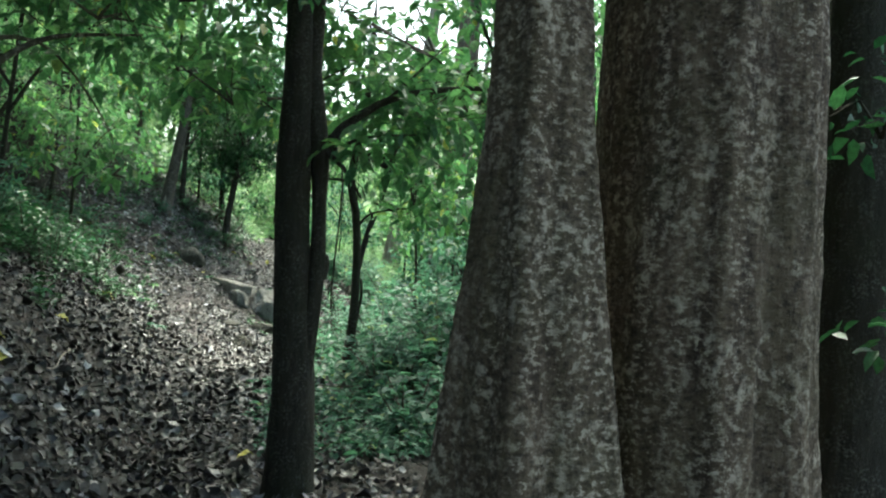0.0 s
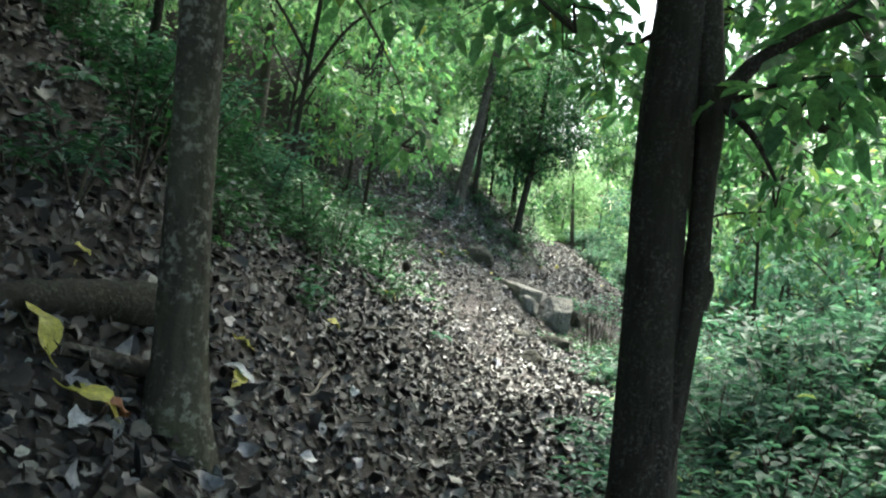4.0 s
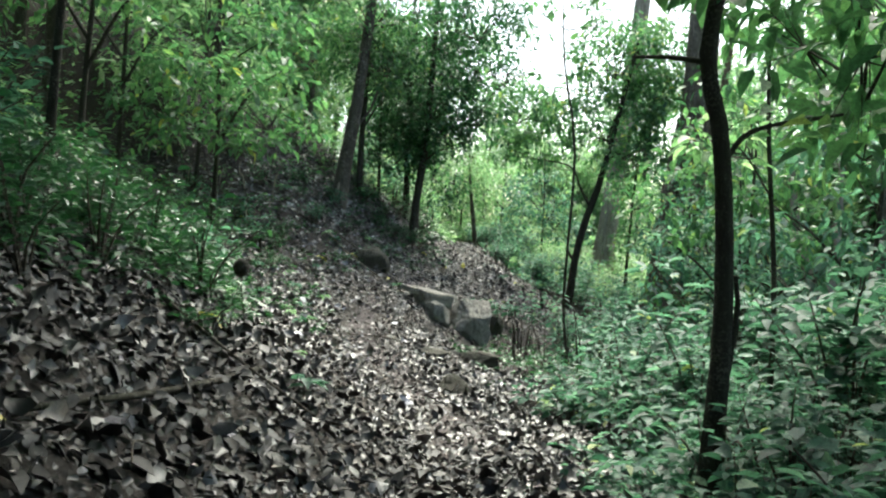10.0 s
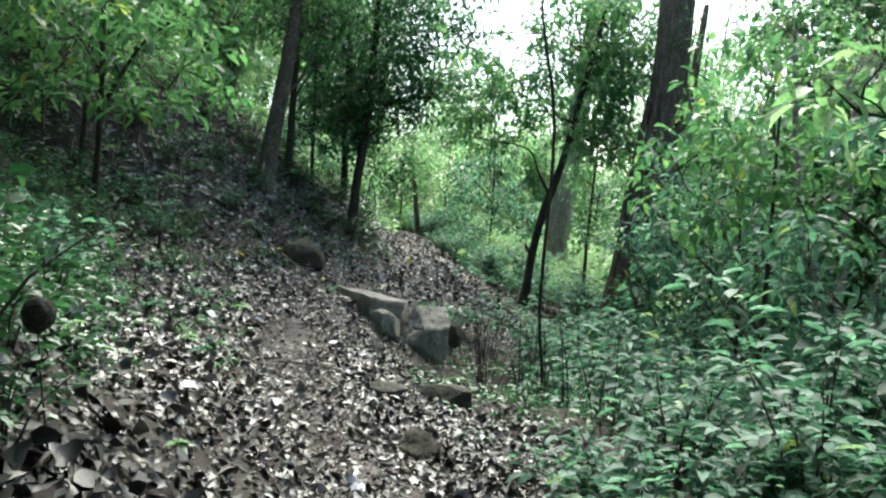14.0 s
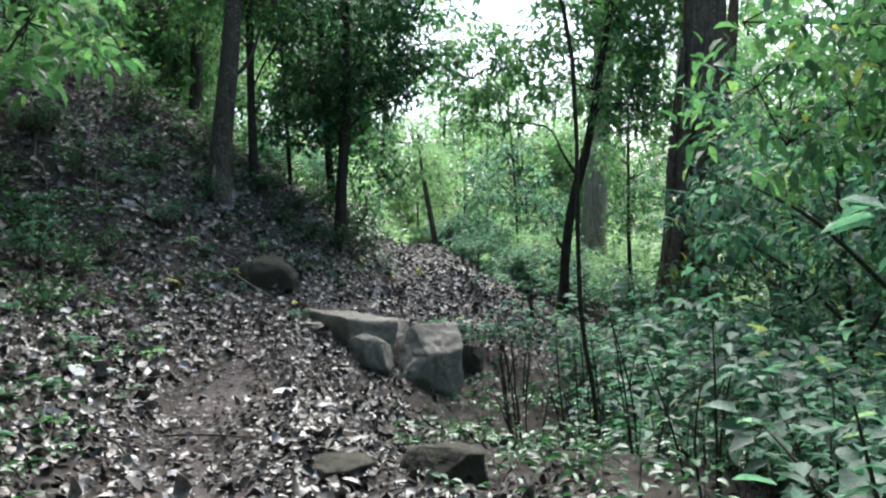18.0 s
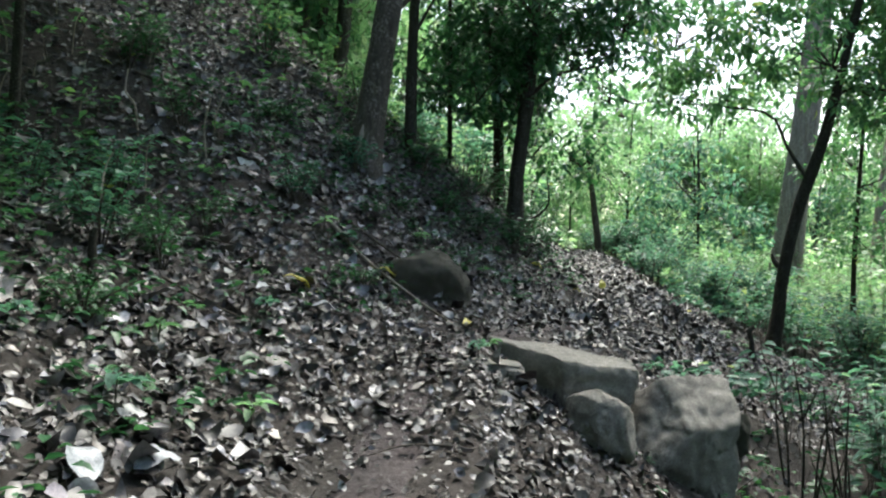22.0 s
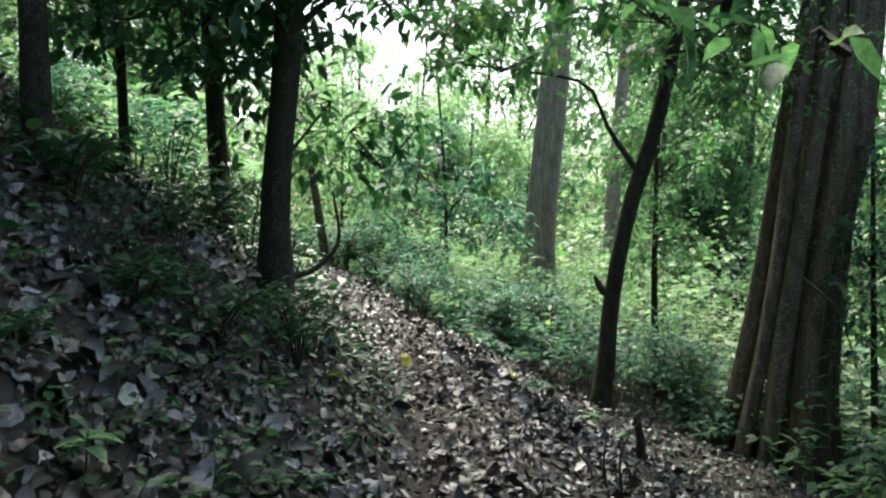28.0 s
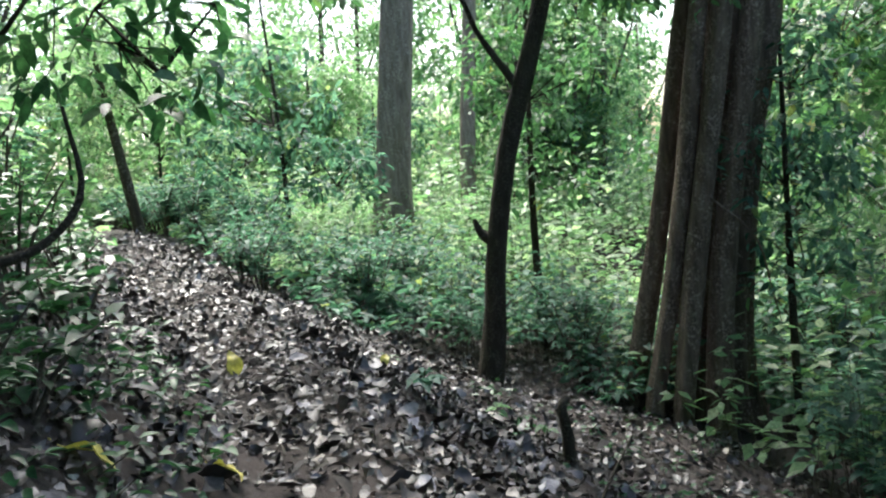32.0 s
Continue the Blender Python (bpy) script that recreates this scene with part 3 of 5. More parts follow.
tree("dark_tree", (3.7, 4.1), [(0, 0, 0, 0.26), (0, 0, 3, 0.22), (0.1, 0.1, 7, 0.15)], "dark tall tree trunk standing behind the buttressed tree", BARK_DARK,
     crown=[(0, 0, 6, 2.5, 60, 24), (0.3, 0.6, 3.0, 1.0, 14, 20), (-0.25, -0.7, 1.55, 0.3, 6, 9), (0.2, -0.6, 2.2, 0.35, 7, 9), (-0.3, -0.5, 2.7, 0.4, 8, 9)], leaf=GREEN_DEEP, seed=5, flare=0.3, flutes=4, depth=0.04)
tree("twin_stem_tree", (0.71, 6.27), [(0.06, 0, 0, 0.18), (0.05, 0, 0.5, 0.155), (0.02, 0, 1.1, 0.138), (-0.03, 0, 1.9, 0.12), (-0.05, 0, 2.35, 0.13), (-0.05, 0, 2.8, 0.12), (-0.06, 0.02, 3.5, 0.105), (-0.06, 0.15, 4.8, 0.085), (0, 0.3, 7, 0.05)],
     "dark tree whose trunk parts into two stems", BARK_DARK,
     limbs=[[(0.06, 0, 0.7, 0.1), (0.12, -0.02, 1.3, 0.085), (0.16, -0.03, 1.7, 0.068), (0.145, -0.03, 2.1, 0.058), (0.135, -0.02, 2.45, 0.075), (0.07, 0, 2.9, 0.08), (0.04, 0.02, 3.3, 0.075), (0.1, 0.1, 5, 0.04)],
            [(0.16, -0.02, 2.5, 0.05), (0.3, -0.04, 2.7, 0.036), (0.6, -0.07, 2.92, 0.03), (0.95, -0.07, 3.03, 0.026), (1.5, -0.07, 3.1, 0.02), (2.1, 0, 3.05, 0.01)], [(0.6, -0.07, 2.92, 0.016), (0.8, 0.0, 3.12, 0.011), (1.1, 0.1, 3.45, 0.005)],
            [(0.18, -0.02, 2.5, 0.018), (0.45, -0.15, 2.62, 0.011), (0.8, -0.25, 2.66, 0.005)], [(0.18, -0.04, 2.5, 0.024), (0.33, -0.08, 2.36, 0.015), (0.44, -0.1, 2.18, 0.007)],
            [(0.17, -0.02, 1.58, 0.06), (0.21, -0.02, 1.68, 0.042), (0.225, -0.02, 1.74, 0.012)]],
     crown=[(1.0, 0.0, 3.0, 0.5, 16, 12), (1.5, 0.4, 3.1, 0.9, 30, 16), (1.2, 0.8, 3.9, 1.4, 46, 18), (-0.9, 1.2, 4.4, 2.0, 90, 18), (2.2, 0.5, 2.4, 0.7, 18, 14), (0.0, 1.6, 3.4, 0.9, 30, 14), (0.6, -0.15, 2.5, 0.3, 8, 8), (-0.5, 0.2, 2.95, 0.45, 12, 9)], leaf_size=0.155, seed=8, flare=0.15)
tree("slim_tree", (-0.99, 3.05), [(0, 0, 0, 0.19), (0, 0, 1.5, 0.165), (-0.05, 0.05, 4, 0.13), (0, 0, 7, 0.07)], "dark green-grey tree trunk close beside the path", BARK_DARK,
     crown=[(-0.5, 0.8, 5.2, 2.4, 130, 20)], leaf=GREEN_DEEP, seed=11, flare=0.2)
tree("slim_tree", (-1.34, 5.88), [(0, 0, 0, 0.13), (-0.01, 0, 0.5, 0.108), (-0.06, 0, 1.5, 0.1), (-0.16, 0.05, 4, 0.08), (-0.2, 0, 6, 0.05)], "slim grey-barked tree with a spreading foot", BARK_LICHEN,
     limbs=[[(-0.1, 0, 1.9, 0.03), (0.3, 0.3, 2.3, 0.02), (0.9, 0.5, 2.45, 0.008)], [(-0.12, 0, 2.3, 0.03), (-0.6, 0.4, 2.6, 0.018), (-1.1, 0.8, 2.5, 0.008)], [(-0.1, 0, 2.2, 0.022), (0.2, 1.1, 2.4, 0.013), (0.55, 2.1, 1.95, 0.006), (0.6, 2.3, 1.6, 0.003)]],
     crown=[(-0.6, 0.9, 4.4, 2.2, 120, 20), (0.6, 0.5, 2.75, 0.75, 22, 9), (-0.9, 0.7, 2.7, 0.8, 24, 9), (0.4, 1.6, 3.1, 0.9, 24, 9), (0.6, 2.3, 1.64, 0.26, 9, 5)], leaf_size=0.145, seed=13, flare=0.5, flare_height=0.25)
tree("thin_tree", (2.08, 11.3), [(-0.04, 0, 0, 0.085), (-0.02, 0, 0.4, 0.068), (0.03, 0, 1.2, 0.06), (-0.01, 0, 2.2, 0.055), (-0.12, 0, 2.8, 0.05), (0.03, 0, 3.6, 0.045), (0.1, 0.1, 4.9, 0.03)], "thin crooked dark sapling trunk in the undergrowth", BARK_DARK,
     limbs=[[(-0.1, 0, 2.72, 0.022), (-0.35, 0, 2.74, 0.016), (-0.6, -0.05, 2.72, 0.01)], [(0.0, 0, 2.12, 0.025), (0.2, 0, 2.32, 0.015), (0.7, -0.1, 2.42, 0.01)], [(0.0, 0, 0.5, 0.03), (0.11, 0, 1.15, 0.02), (0.1, 0, 1.42, 0.014)]],
     crown=[(0.9, 0.2, 3.0, 0.9, 24, 12), (0.6, 0.3, 3.9, 1.2, 26, 14), (-0.7, -0.1, 3.5, 0.5, 8, 12), (1.6, 0.5, 2.5, 0.8, 18, 11), (1.0, -0.6, 3.2, 0.9, 16, 11), (0.7, -0.3, 2.6, 0.6, 10, 8), (-0.6, -0.5, 3.4, 0.5, 10, 8)], leaf=GREEN, leaf_size=0.2, seed=17)
# Its highest crown cluster is unseen, added to shade the upper slope.
slope_tree = tree("slope_tree", (-0.88, 25.3), [(0, 0, 0, 0.17), (0.1, 0, 0.8, 0.15), (0.3, 0, 2, 0.14), (0.6, 0.2, 4.5, 0.11), (0.8, 0.2, 7, 0.06)], "leaning dark brown tree on the leaf-strewn slope", BARK_BROWN,
     limbs=[[(0.25, 0, 1.7, 0.045), (0.6, 0.1, 2.1, 0.03), (0.8, 0.1, 2.6, 0.018)]],
     crown=[(0.6, 0.5, 4.6, 1.8, 100, 20), (0.5, -0.4, 6.3, 2.0, 110, 18), (-0.9, 1.2, 3.6, 1.3, 44, 20), (1.0, 0.4, 3.2, 0.8, 18, 16)], seed=19, flare=0.35, flare_height=0.4)
part("peeled_bark", tube([(-0.09, -0.17, 0.02, 0.02), (-0.06, -0.165, 0.18, 0.05), (-0.02, -0.155, 0.36, 0.045), (0.0, -0.14, 0.5, 0.01)], sides=7, steps=12, rough=0.15, seed=3), BARK_PALE, slope_tree, "pale peeling strip of bark", smooth=True)
tree("slope_tree", (-0.48, 26.8), [(0, 0, 0, 0.08), (0.05, 0, 1.5, 0.07), (0.15, 0, 3.5, 0.055), (0.2, 0, 5, 0.03)], "slender dark tree on the slope", BARK_DARK,
     limbs=[[(0.08, 0, 1.6, 0.025), (0.3, 0, 2.0, 0.018), (0.5, 0.1, 2.3, 0.01)]], crown=[(0.2, 0, 3.4, 1.4, 70, 18)], seed=23)
# The high cluster towards the valley is unseen, added to shade the slope.
tree("path_tree", (0.9, 27.5), [(0, 0, 0, 0.13), (0.05, 0, 0.8, 0.102), (0.2, 0, 2, 0.093), (0.36, 0.1, 4, 0.075), (0.46, 0.1, 6, 0.05)], "dark tree leaning over the path with a hooked low branch", BARK_DARK,
     limbs=[[(0.05, 0, 0.2, 0.026), (0.3, 0.05, 0.26, 0.02), (0.48, 0.05, 0.45, 0.015), (0.46, 0.05, 0.8, 0.008)], [(0.2, 0, 1.9, 0.03), (0.6, 0, 2.2, 0.02), (1.2, -0.1, 2.3, 0.01)]],
     crown=[(0.8, 0, 2.5, 0.8, 40, 14), (0.4, 0.3, 3.4, 1.5, 120, 18), (-0.3, 0.4, 2.8, 0.9, 30, 16), (1.0, 0.6, 1.15, 0.5, 14, 13), (0.3, 0.7, 1.3, 0.5, 9, 13), (-0.5, -0.2, 2.0, 0.7, 26, 14), (0.1, 0.5, 2.0, 0.6, 20, 14), (-1.0, 0.6, 2.4, 0.8, 28, 14), (1.6, 0.3, 4.4, 1.3, 70, 16), (0.6, 0.2, 5.2, 1.6, 90, 16), (-1.2, 0.5, 5.0, 1.4, 80, 16), (1.5, 0.2, 3.0, 0.7, 36, 13), (-0.9, -0.8, 4.3, 1.3, 60, 15), (1.4, -0.9, 5.2, 1.4, 90, 16)], leaf=GREEN_DEEP, leaf_size=0.14, seed=29, flare=0.3, flare_height=0.3)
tree("path_tree", (0.78, 29.2), [(0, 0, 0, 0.1), (-0.02, 0, 1.5, 0.085), (0.0, 0, 3.5, 0.07), (0.05, 0, 6, 0.03)], "dark upright tree behind the leaning one", BARK_DARK,
     crown=[(0.0, 0, 4.0, 1.6, 95, 18), (-0.4, 0.4, 2.6, 0.9, 40, 16), (0.1, -0.3, 1.9, 0.7, 24, 14), (0.8, 0.5, 3.1, 1.0, 48, 16), (-0.1, 0.9, 3.0, 0.9, 36, 16), (0.9, 0.2, 4.6, 1.2, 50, 16)], leaf=GREEN_DEEP, seed=31)
tree("thin_tree", (0.0, 28.8), [(0, 0, 0, 0.04), (0.02, 0, 2, 0.035), (0.02, 0, 4, 0.02)], "very thin dark sapling on the slope", BARK_DARK, crown=[(0, 0, 3.0, 1.1, 30, 16)], seed=37)
tree("leaning_tree", (5.75, 31.4), [(0, 0, 0, 0.15), (0.1, -0.06, 0.6, 0.125), (0.2, -0.13, 1.5, 0.115), (0.42, -0.28, 2.6, 0.105), (0.72, -0.48, 3.6, 0.095), (0.98, -0.66, 4.7, 0.08), (1.6, -0.95, 7.5, 0.05)], "dark brown tree leaning out from the path's edge", BARK_DARK,
     limbs=[[(0.2, -0.13, 1.5, 0.07), (0.08, -0.05, 1.62, 0.05), (0.02, -0.02, 1.78, 0.02)], [(0.55, -0.35, 3.1, 0.05), (0.3, -0.1, 3.7, 0.03), (0.05, 0.0, 4.3, 0.022), (-0.7, 0.2, 4.5, 0.018), (-1.6, 0.3, 4.6, 0.008)], [(0.8, -0.5, 4.0, 0.04), (1.3, -0.3, 4.7, 0.024), (2.3, -0.4, 4.6, 0.01)]],
     crown=[(1.0, -0.4, 5.6, 1.8, 130, 18), (-1.1, 0.2, 4.8, 1.0, 40, 14), (2.1, -0.3, 4.7, 1.1, 60, 14), (-1.6, 0.3, 6.0, 1.4, 90, 16), (1.2, -0.6, 7.4, 1.8, 120, 16), (2.4, -0.3, 6.5, 1.2, 80, 16), (2.8, 0, 8.0, 1.3, 80, 16)], leaf=GREEN, leaf_size=0.18, seed=41)
tree("buttress_tree", (8.85, 31.3), [(0, 0, 0, 0.45), (-0.02, -0.22, 1.4, 0.43), (0.08, -0.55, 3.4, 0.4), (0.2, -0.9, 5, 0.4), (0.29, -1.41, 9, 0.4), (0.47, -2.28, 17, 0.28)], "great ribbed brown trunk spreading into buttress roots", BARK_RIBBED,
     limbs=[[(0.49, -0.91, 4.9, 0.2), (1.15, -0.45, 6.5, 0.15), (1.6, -0.5, 9.5, 0.08)], [(-0.84, -1.14, 2.8, 0.012), (-0.39, -1.34, 2.3, 0.011), (0.02, -1.18, 1.6, 0.009), (0.3, -1.05, 1.2, 0.006)]],
     crown=[(1, 0, 9, 3.0, 80, 22), (-1.4, -1.8, 5.4, 1.3, 26, 16), (1.6, -1.2, 4.8, 1.3, 30, 16)], leaf=GREEN, sides=140, steps=120, rough=0.003, flare=0.15, flare_height=0.7, seed=43, relief=0.012,
     lobes=[(-120, 0.16, 8, 0.3), (-84, 0.26, 8, 0.3), (-58, 0.26, 7, 0.3), (-28, 0.2, 9, 0.4), (15, 0.2, 12, 0.5), (70, 0.15, 15, 0.5), (120, 0.15, 15, 0.5)],
     ribs=[[(-1, 0.26, -0.5, 0.16), (-0.93, 0.23, 0.38, 0.13), (-0.63, 0.07, 1.73, 0.12), (-0.45, -0.18, 3.1, 0.11), (-0.39, -0.53, 4.6, 0.1), (-0.15, -0.85, 6.5, 0.06)],
           [(-1.2, -0.22, -0.5, 0.13), (-1.08, -0.25, 0.34, 0.1), (-0.75, -0.4, 1.78, 0.1), (-0.6, -0.62, 3.09, 0.1), (-0.51, -0.89, 4.62, 0.1), (-0.19, -1.12, 6.8, 0.06)],
           [(-1.1, -0.6, -0.5, 0.13), (-0.97, -0.59, 0.28, 0.11), (-0.67, -0.65, 1.78, 0.12), (-0.52, -0.84, 3.07, 0.11), (-0.38, -1.1, 4.58, 0.11), (-0.04, -1.39, 7, 0.06)],
           [(-0.6, -0.85, -0.6, 0.16), (-0.55, -0.77, 0.3, 0.15), (-0.35, -0.79, 1.75, 0.14), (-0.19, -0.95, 3.02, 0.13), (-0.07, -1.25, 4.6, 0.12), (0.16, -1.54, 7, 0.06)]])
tree("pale_tree", (8.9, 39.3), [(0, 0, 0, 0.42), (0.2, -0.1, 2, 0.36), (0.7, -0.4, 6, 0.33), (1.2, -0.7, 11, 0.28), (1.8, -0.9, 18, 0.18)], "tall pale fluted tree trunk standing beyond the shrubs", BARK_PALE,
     crown=[(0.8, -0.5, 11, 3.0, 60, 22)], sides=40, flutes=6, depth=0.07, flare=0.3, rough=0.015, seed=47)
tree("pale_tree", (12.9, 42.5), [(0, 0, 0, 0.24), (0.2, -0.1, 3, 0.2), (0.8, -0.4, 8, 0.15), (1.4, -0.7, 14, 0.1)], "pale slim trunk in the distance", BARK_PALE, crown=[(0.6, -0.3, 9, 2.5, 50, 22)], seed=53)
tree("understorey_tree", (3.3, 21.0), [(0, 0, 0, 0.035), (0.1, 0.05, 0.9, 0.026), (0.02, 0.05, 2.0, 0.023), (0.16, 0.1, 4.54, 0.024), (-0.05, 0.2, 6.14, 0.018), (-0.1, 0.3, 7.74, 0.008)], "slim sapling hanging large yellow-green leaves over the path", BARK_DARK,
     limbs=[[(-0.05, 0.2, 5.94, 0.012), (-0.9, 1.4, 6.04, 0.009), (-1.6, 2.1, 4.94, 0.004), (-1.7, 2.22, 3.99, 0.003)], [(-0.9, 1.4, 6.04, 0.007), (-1.6, 2.4, 5.34, 0.004), (-1.75, 2.62, 4.19, 0.003)]],
     crown=[(-1.7, 2.22, 3.94, 0.12, 2, 3), (-1.75, 2.6, 4.16, 0.22, 6, 4), (-1.5, 3.05, 4.29, 0.3, 6, 4), (-0.9, 1.5, 6.14, 0.7, 24, 8), (0, 0.3, 7.04, 0.9, 24, 10)], leaf=GREEN, leaf_size=0.13, spread=0.12, seed=91)
# Added tree: its crown, above the view, keeps sun off path and slope.
tree("forest_tree", (5.6, 12.6), [(0, 0, 0, 0.12), (0.1, 0, 3, 0.1), (-0.4, 0.1, 7.6, 0.07), (-0.8, 0, 10.1, 0.03)], "added slim tree, its high crown out of view shading the path", BARK_BROWN,
     limbs=[[(-0.2, 0.05, 5.5, 0.05), (-1.4, -0.2, 7.0, 0.03), (-2.2, -0.6, 8.2, 0.015)], [(-0.2, 0.05, 5.6, 0.06), (-2.5, 1.0, 7.9, 0.04), (-5.5, 2.0, 8.8, 0.015)]],
     crown=[(-1.4, 0.4, 9.2, 1.6, 40, 16), (-3.0, -0.6, 9.2, 1.5, 90, 16), (-4.6, 0.2, 8.9, 2.2, 150, 16), (-4.8, 2.8, 9.0, 2.2, 150, 16), (-6.4, 0.8, 8.9, 2.4, 170, 16), (-6.6, 3.4, 8.9, 2.4, 170, 16)], leaf=GREEN, leaf_size=0.22, plain=True, spread=0.5, seed=92)
tree("thin_tree", (3.5, 13.6), [(0, 0, 0, 0.03), (0.05, 0, 1.4, 0.025), (-0.05, 0, 3.01, 0.018), (0.0, 0.1, 4.21, 0.01)], "thin sapling with a tuft of yellow-green leaves", BARK_DARK,
     limbs=[[(0.0, 0, 2.31, 0.012), (-0.3, -0.05, 2.71, 0.008), (-0.55, -0.1, 2.81, 0.004)]], crown=[(-0.5, -0.1, 2.81, 0.35, 9, 7), (0, 0, 4.11, 0.6, 16, 9)], leaf=GREEN_LIGHT_HAZED, leaf_size=0.17, spread=0.16, seed=93)
# Unseen tree, added to lay canopy shade over the first slope.
tree("forest_tree", (-6.2, 9.0), [(0, 0, 0, 0.3), (0.2, 0.3, 3, 0.25), (1.2, 1.5, 6, 0.18), (2.5, 3.0, 8.5, 0.1)], "unseen tall tree added to shade the slope with a dense canopy", BARK_BROWN,
     limbs=[[(1.2, 1.5, 6, 0.12), (3.0, 2.0, 7.0, 0.08), (4.6, 3.0, 7.6, 0.04)], [(0.6, 0.8, 4.6, 0.12), (1.4, 4.0, 6.0, 0.07), (1.8, 7.0, 6.8, 0.04)]],
     crown=[(3.6, 3.0, 7.4, 3.2, 130, 16), (5.2, 5.0, 7.6, 2.8, 80, 16), (3.2, 7.0, 7.2, 2.8, 50, 16), (0.4, 2.0, 7.6, 2.6, 60, 16)], leaf=GREEN_DEEP, leaf_size=0.26, spread=0.7, plain=True, seed=95)
# low understorey trees whose leafy branches hang over the path
LEAFAGE = {"leaf_green": "mid-green", "leaf_deep_green": "dark green", "leaf_blue_green": "blue-green", "leaf_light_green_hazed": "light green"}
SLOPE_SIDE = [(-2.7, 20.2, 1.2, -0.1, 56, GREEN), (-3.5, 22.8, 1.1, 0.1, 57, GREEN_LIGHT_HAZED), (-3.2, 9.6, 2.3, -0.4, 61, GREEN), (-2.8, 13.6, 2.2, 0.2, 62, GREEN_LIGHT_HAZED), (-3.8, 17.2, 2.2, 0.2, 63, GREEN),
              (-4.6, 21.5, 2.6, 0, 64, GREEN_LIGHT_HAZED), (-3.6, 26.0, 2.4, 0, 65, GREEN), (-5.5, 6.5, 2.4, 0.3, 70, GREEN_DEEP), (-2.6, 1.2, 3.2, 0.2, 71, GREEN_DEEP), (-3.4, 4.2, 3.0, 0.4, 72, GREEN_DEEP)]
VALLEY_SIDE = [(6.6, 14.5, 2.9, 0.2, 67, GREEN), (5.8, 19.5, 2.8, 0.2, 68, GREEN), (7.0, 22.3, 1.5, 0, 60, GREEN_BLUE), (8.4, 26.6, 1.4, 0, 59, GREEN),
               (6.4, 17.0, 1.2, 0.3, 58, GREEN_BLUE), (7.6, 24.5, 2.2, 0, 69, GREEN_BLUE), (6.2, 38.0, 0.6, 0, 73, GREEN_BLUE), (5.4, 43.5, 1.0, 0.2, 74, GREEN_LIGHT_HAZED), (3.9, 46.0, 1.2, 0, 76, GREEN_LIGHT_HAZED),
               (8.4, 46.5, 1.4, 0, 77, GREEN_LIGHT_HAZED), (4.3, 9.6, 4.0, -1.2, 79, GREEN)]
for x, y, low, reach, seed, leaf in SLOPE_SIDE + VALLEY_SIDE:
    tree("understorey_tree", (x, y), [(0, 0, 0, 0.045), (0.06, 0, 1.2, 0.038), (0.1 + 0.3 * reach, 0, 2.6, 0.032), (0.1 + reach, 0.1, 4.6, 0.02)], "small understorey tree with spreading " + LEAFAGE[leaf.name] + " branches", BARK_DARK,
         limbs=[[(0.08, 0, 1.6, 0.03), (0.6, -0.2, 2.4, 0.02), (1.2, -0.4, 2.8, 0.01)], [(0.1, 0, 2.0, 0.03), (-0.5, 0.3, 2.8, 0.02), (-1.0, 0.5, 3.2, 0.01)]],
         crown=[(0.9, -0.3, low + 0.9, 1.0, 32, 13), (-0.7, 0.4, low + 1.1, 1.1, 34, 13), (reach, 0, low + 2.2, 1.5, 46, 14)], leaf=leaf, leaf_size=0.185, seed=seed, group="understorey trees")


tree("slope_tree", (-3.8, 26.0), [(0, 0, 0, 0.22), (0.1, 0, 1, 0.2), (0.35, 0, 2.6, 0.17), (0.7, 0, 6, 0.1)], "dark leaning tree high on the slope", BARK_DARK, crown=[(0.6, 0, 5.0, 2.2, 90, 18), (1.4, 0.3, 3.0, 1.0, 26, 16)], leaf=GREEN, leaf_size=0.15, seed=81)
tree("slope_tree", (-5.6, 18.2), [(0, 0, 0, 0.16), (0.05, 0, 2, 0.14), (0.1, 0, 6, 0.08)], "grey-brown tree high on the slope", BARK_BROWN, crown=[(0, 0, 4.6, 2.2, 90, 18)], leaf=GREEN, leaf_size=0.15, seed=82)
tree("slope_tree", (-4.7, 18.6), [(0, 0, 0, 0.11), (0.05, 0, 2, 0.1), (0.1, 0, 5, 0.06)], "slim grey-brown tree high on the slope", BARK_BROWN, crown=[(0, 0, 4.2, 1.8, 44, 18)], leaf=GREEN, leaf_size=0.15, seed=83)
tree("pale_tree", (9.0, 22.6), [(0, 0, 0, 0.15), (0, 0, 1.5, 0.13), (-0.1, 0, 2.6, 0.11), (-0.6, 0.1, 4.4, 0.08), (-0.8, 0.1, 7, 0.05)], "pale forked tree among the shrubs", BARK_PALE, limbs=[[(-0.1, 0, 2.5, 0.1), (0.2, 0, 3.6, 0.08), (0.3, 0, 6.5, 0.05)]], crown=[(0, 0, 7, 2.0, 50, 18)], seed=84)
tree("forest_tree", (10.0, 22.9), [(0, 0, 0, 0.3), (0.25, 0, 2, 0.27), (0.9, 0, 8, 0.2)], "stout brown tree trunk among the shrubs", BARK_BROWN, crown=[(0, 0, 8, 2.5, 60, 18)], seed=85)
tree("thin_tree", (9.25, 30.2), [(0, 0, 0, 0.05), (0.05, 0, 1.5, 0.045), (0.2, 0, 4.5, 0.025)], "thin dark sapling near the great trunk", BARK_DARK, crown=[(0.1, 0, 3.3, 0.9, 50, 14), (0.1, -0.2, 2.2, 0.7, 24, 13), (0.3, 0, 4.4, 0.9, 40, 14)], leaf=GREEN_BLUE, leaf_size=0.15, seed=86)
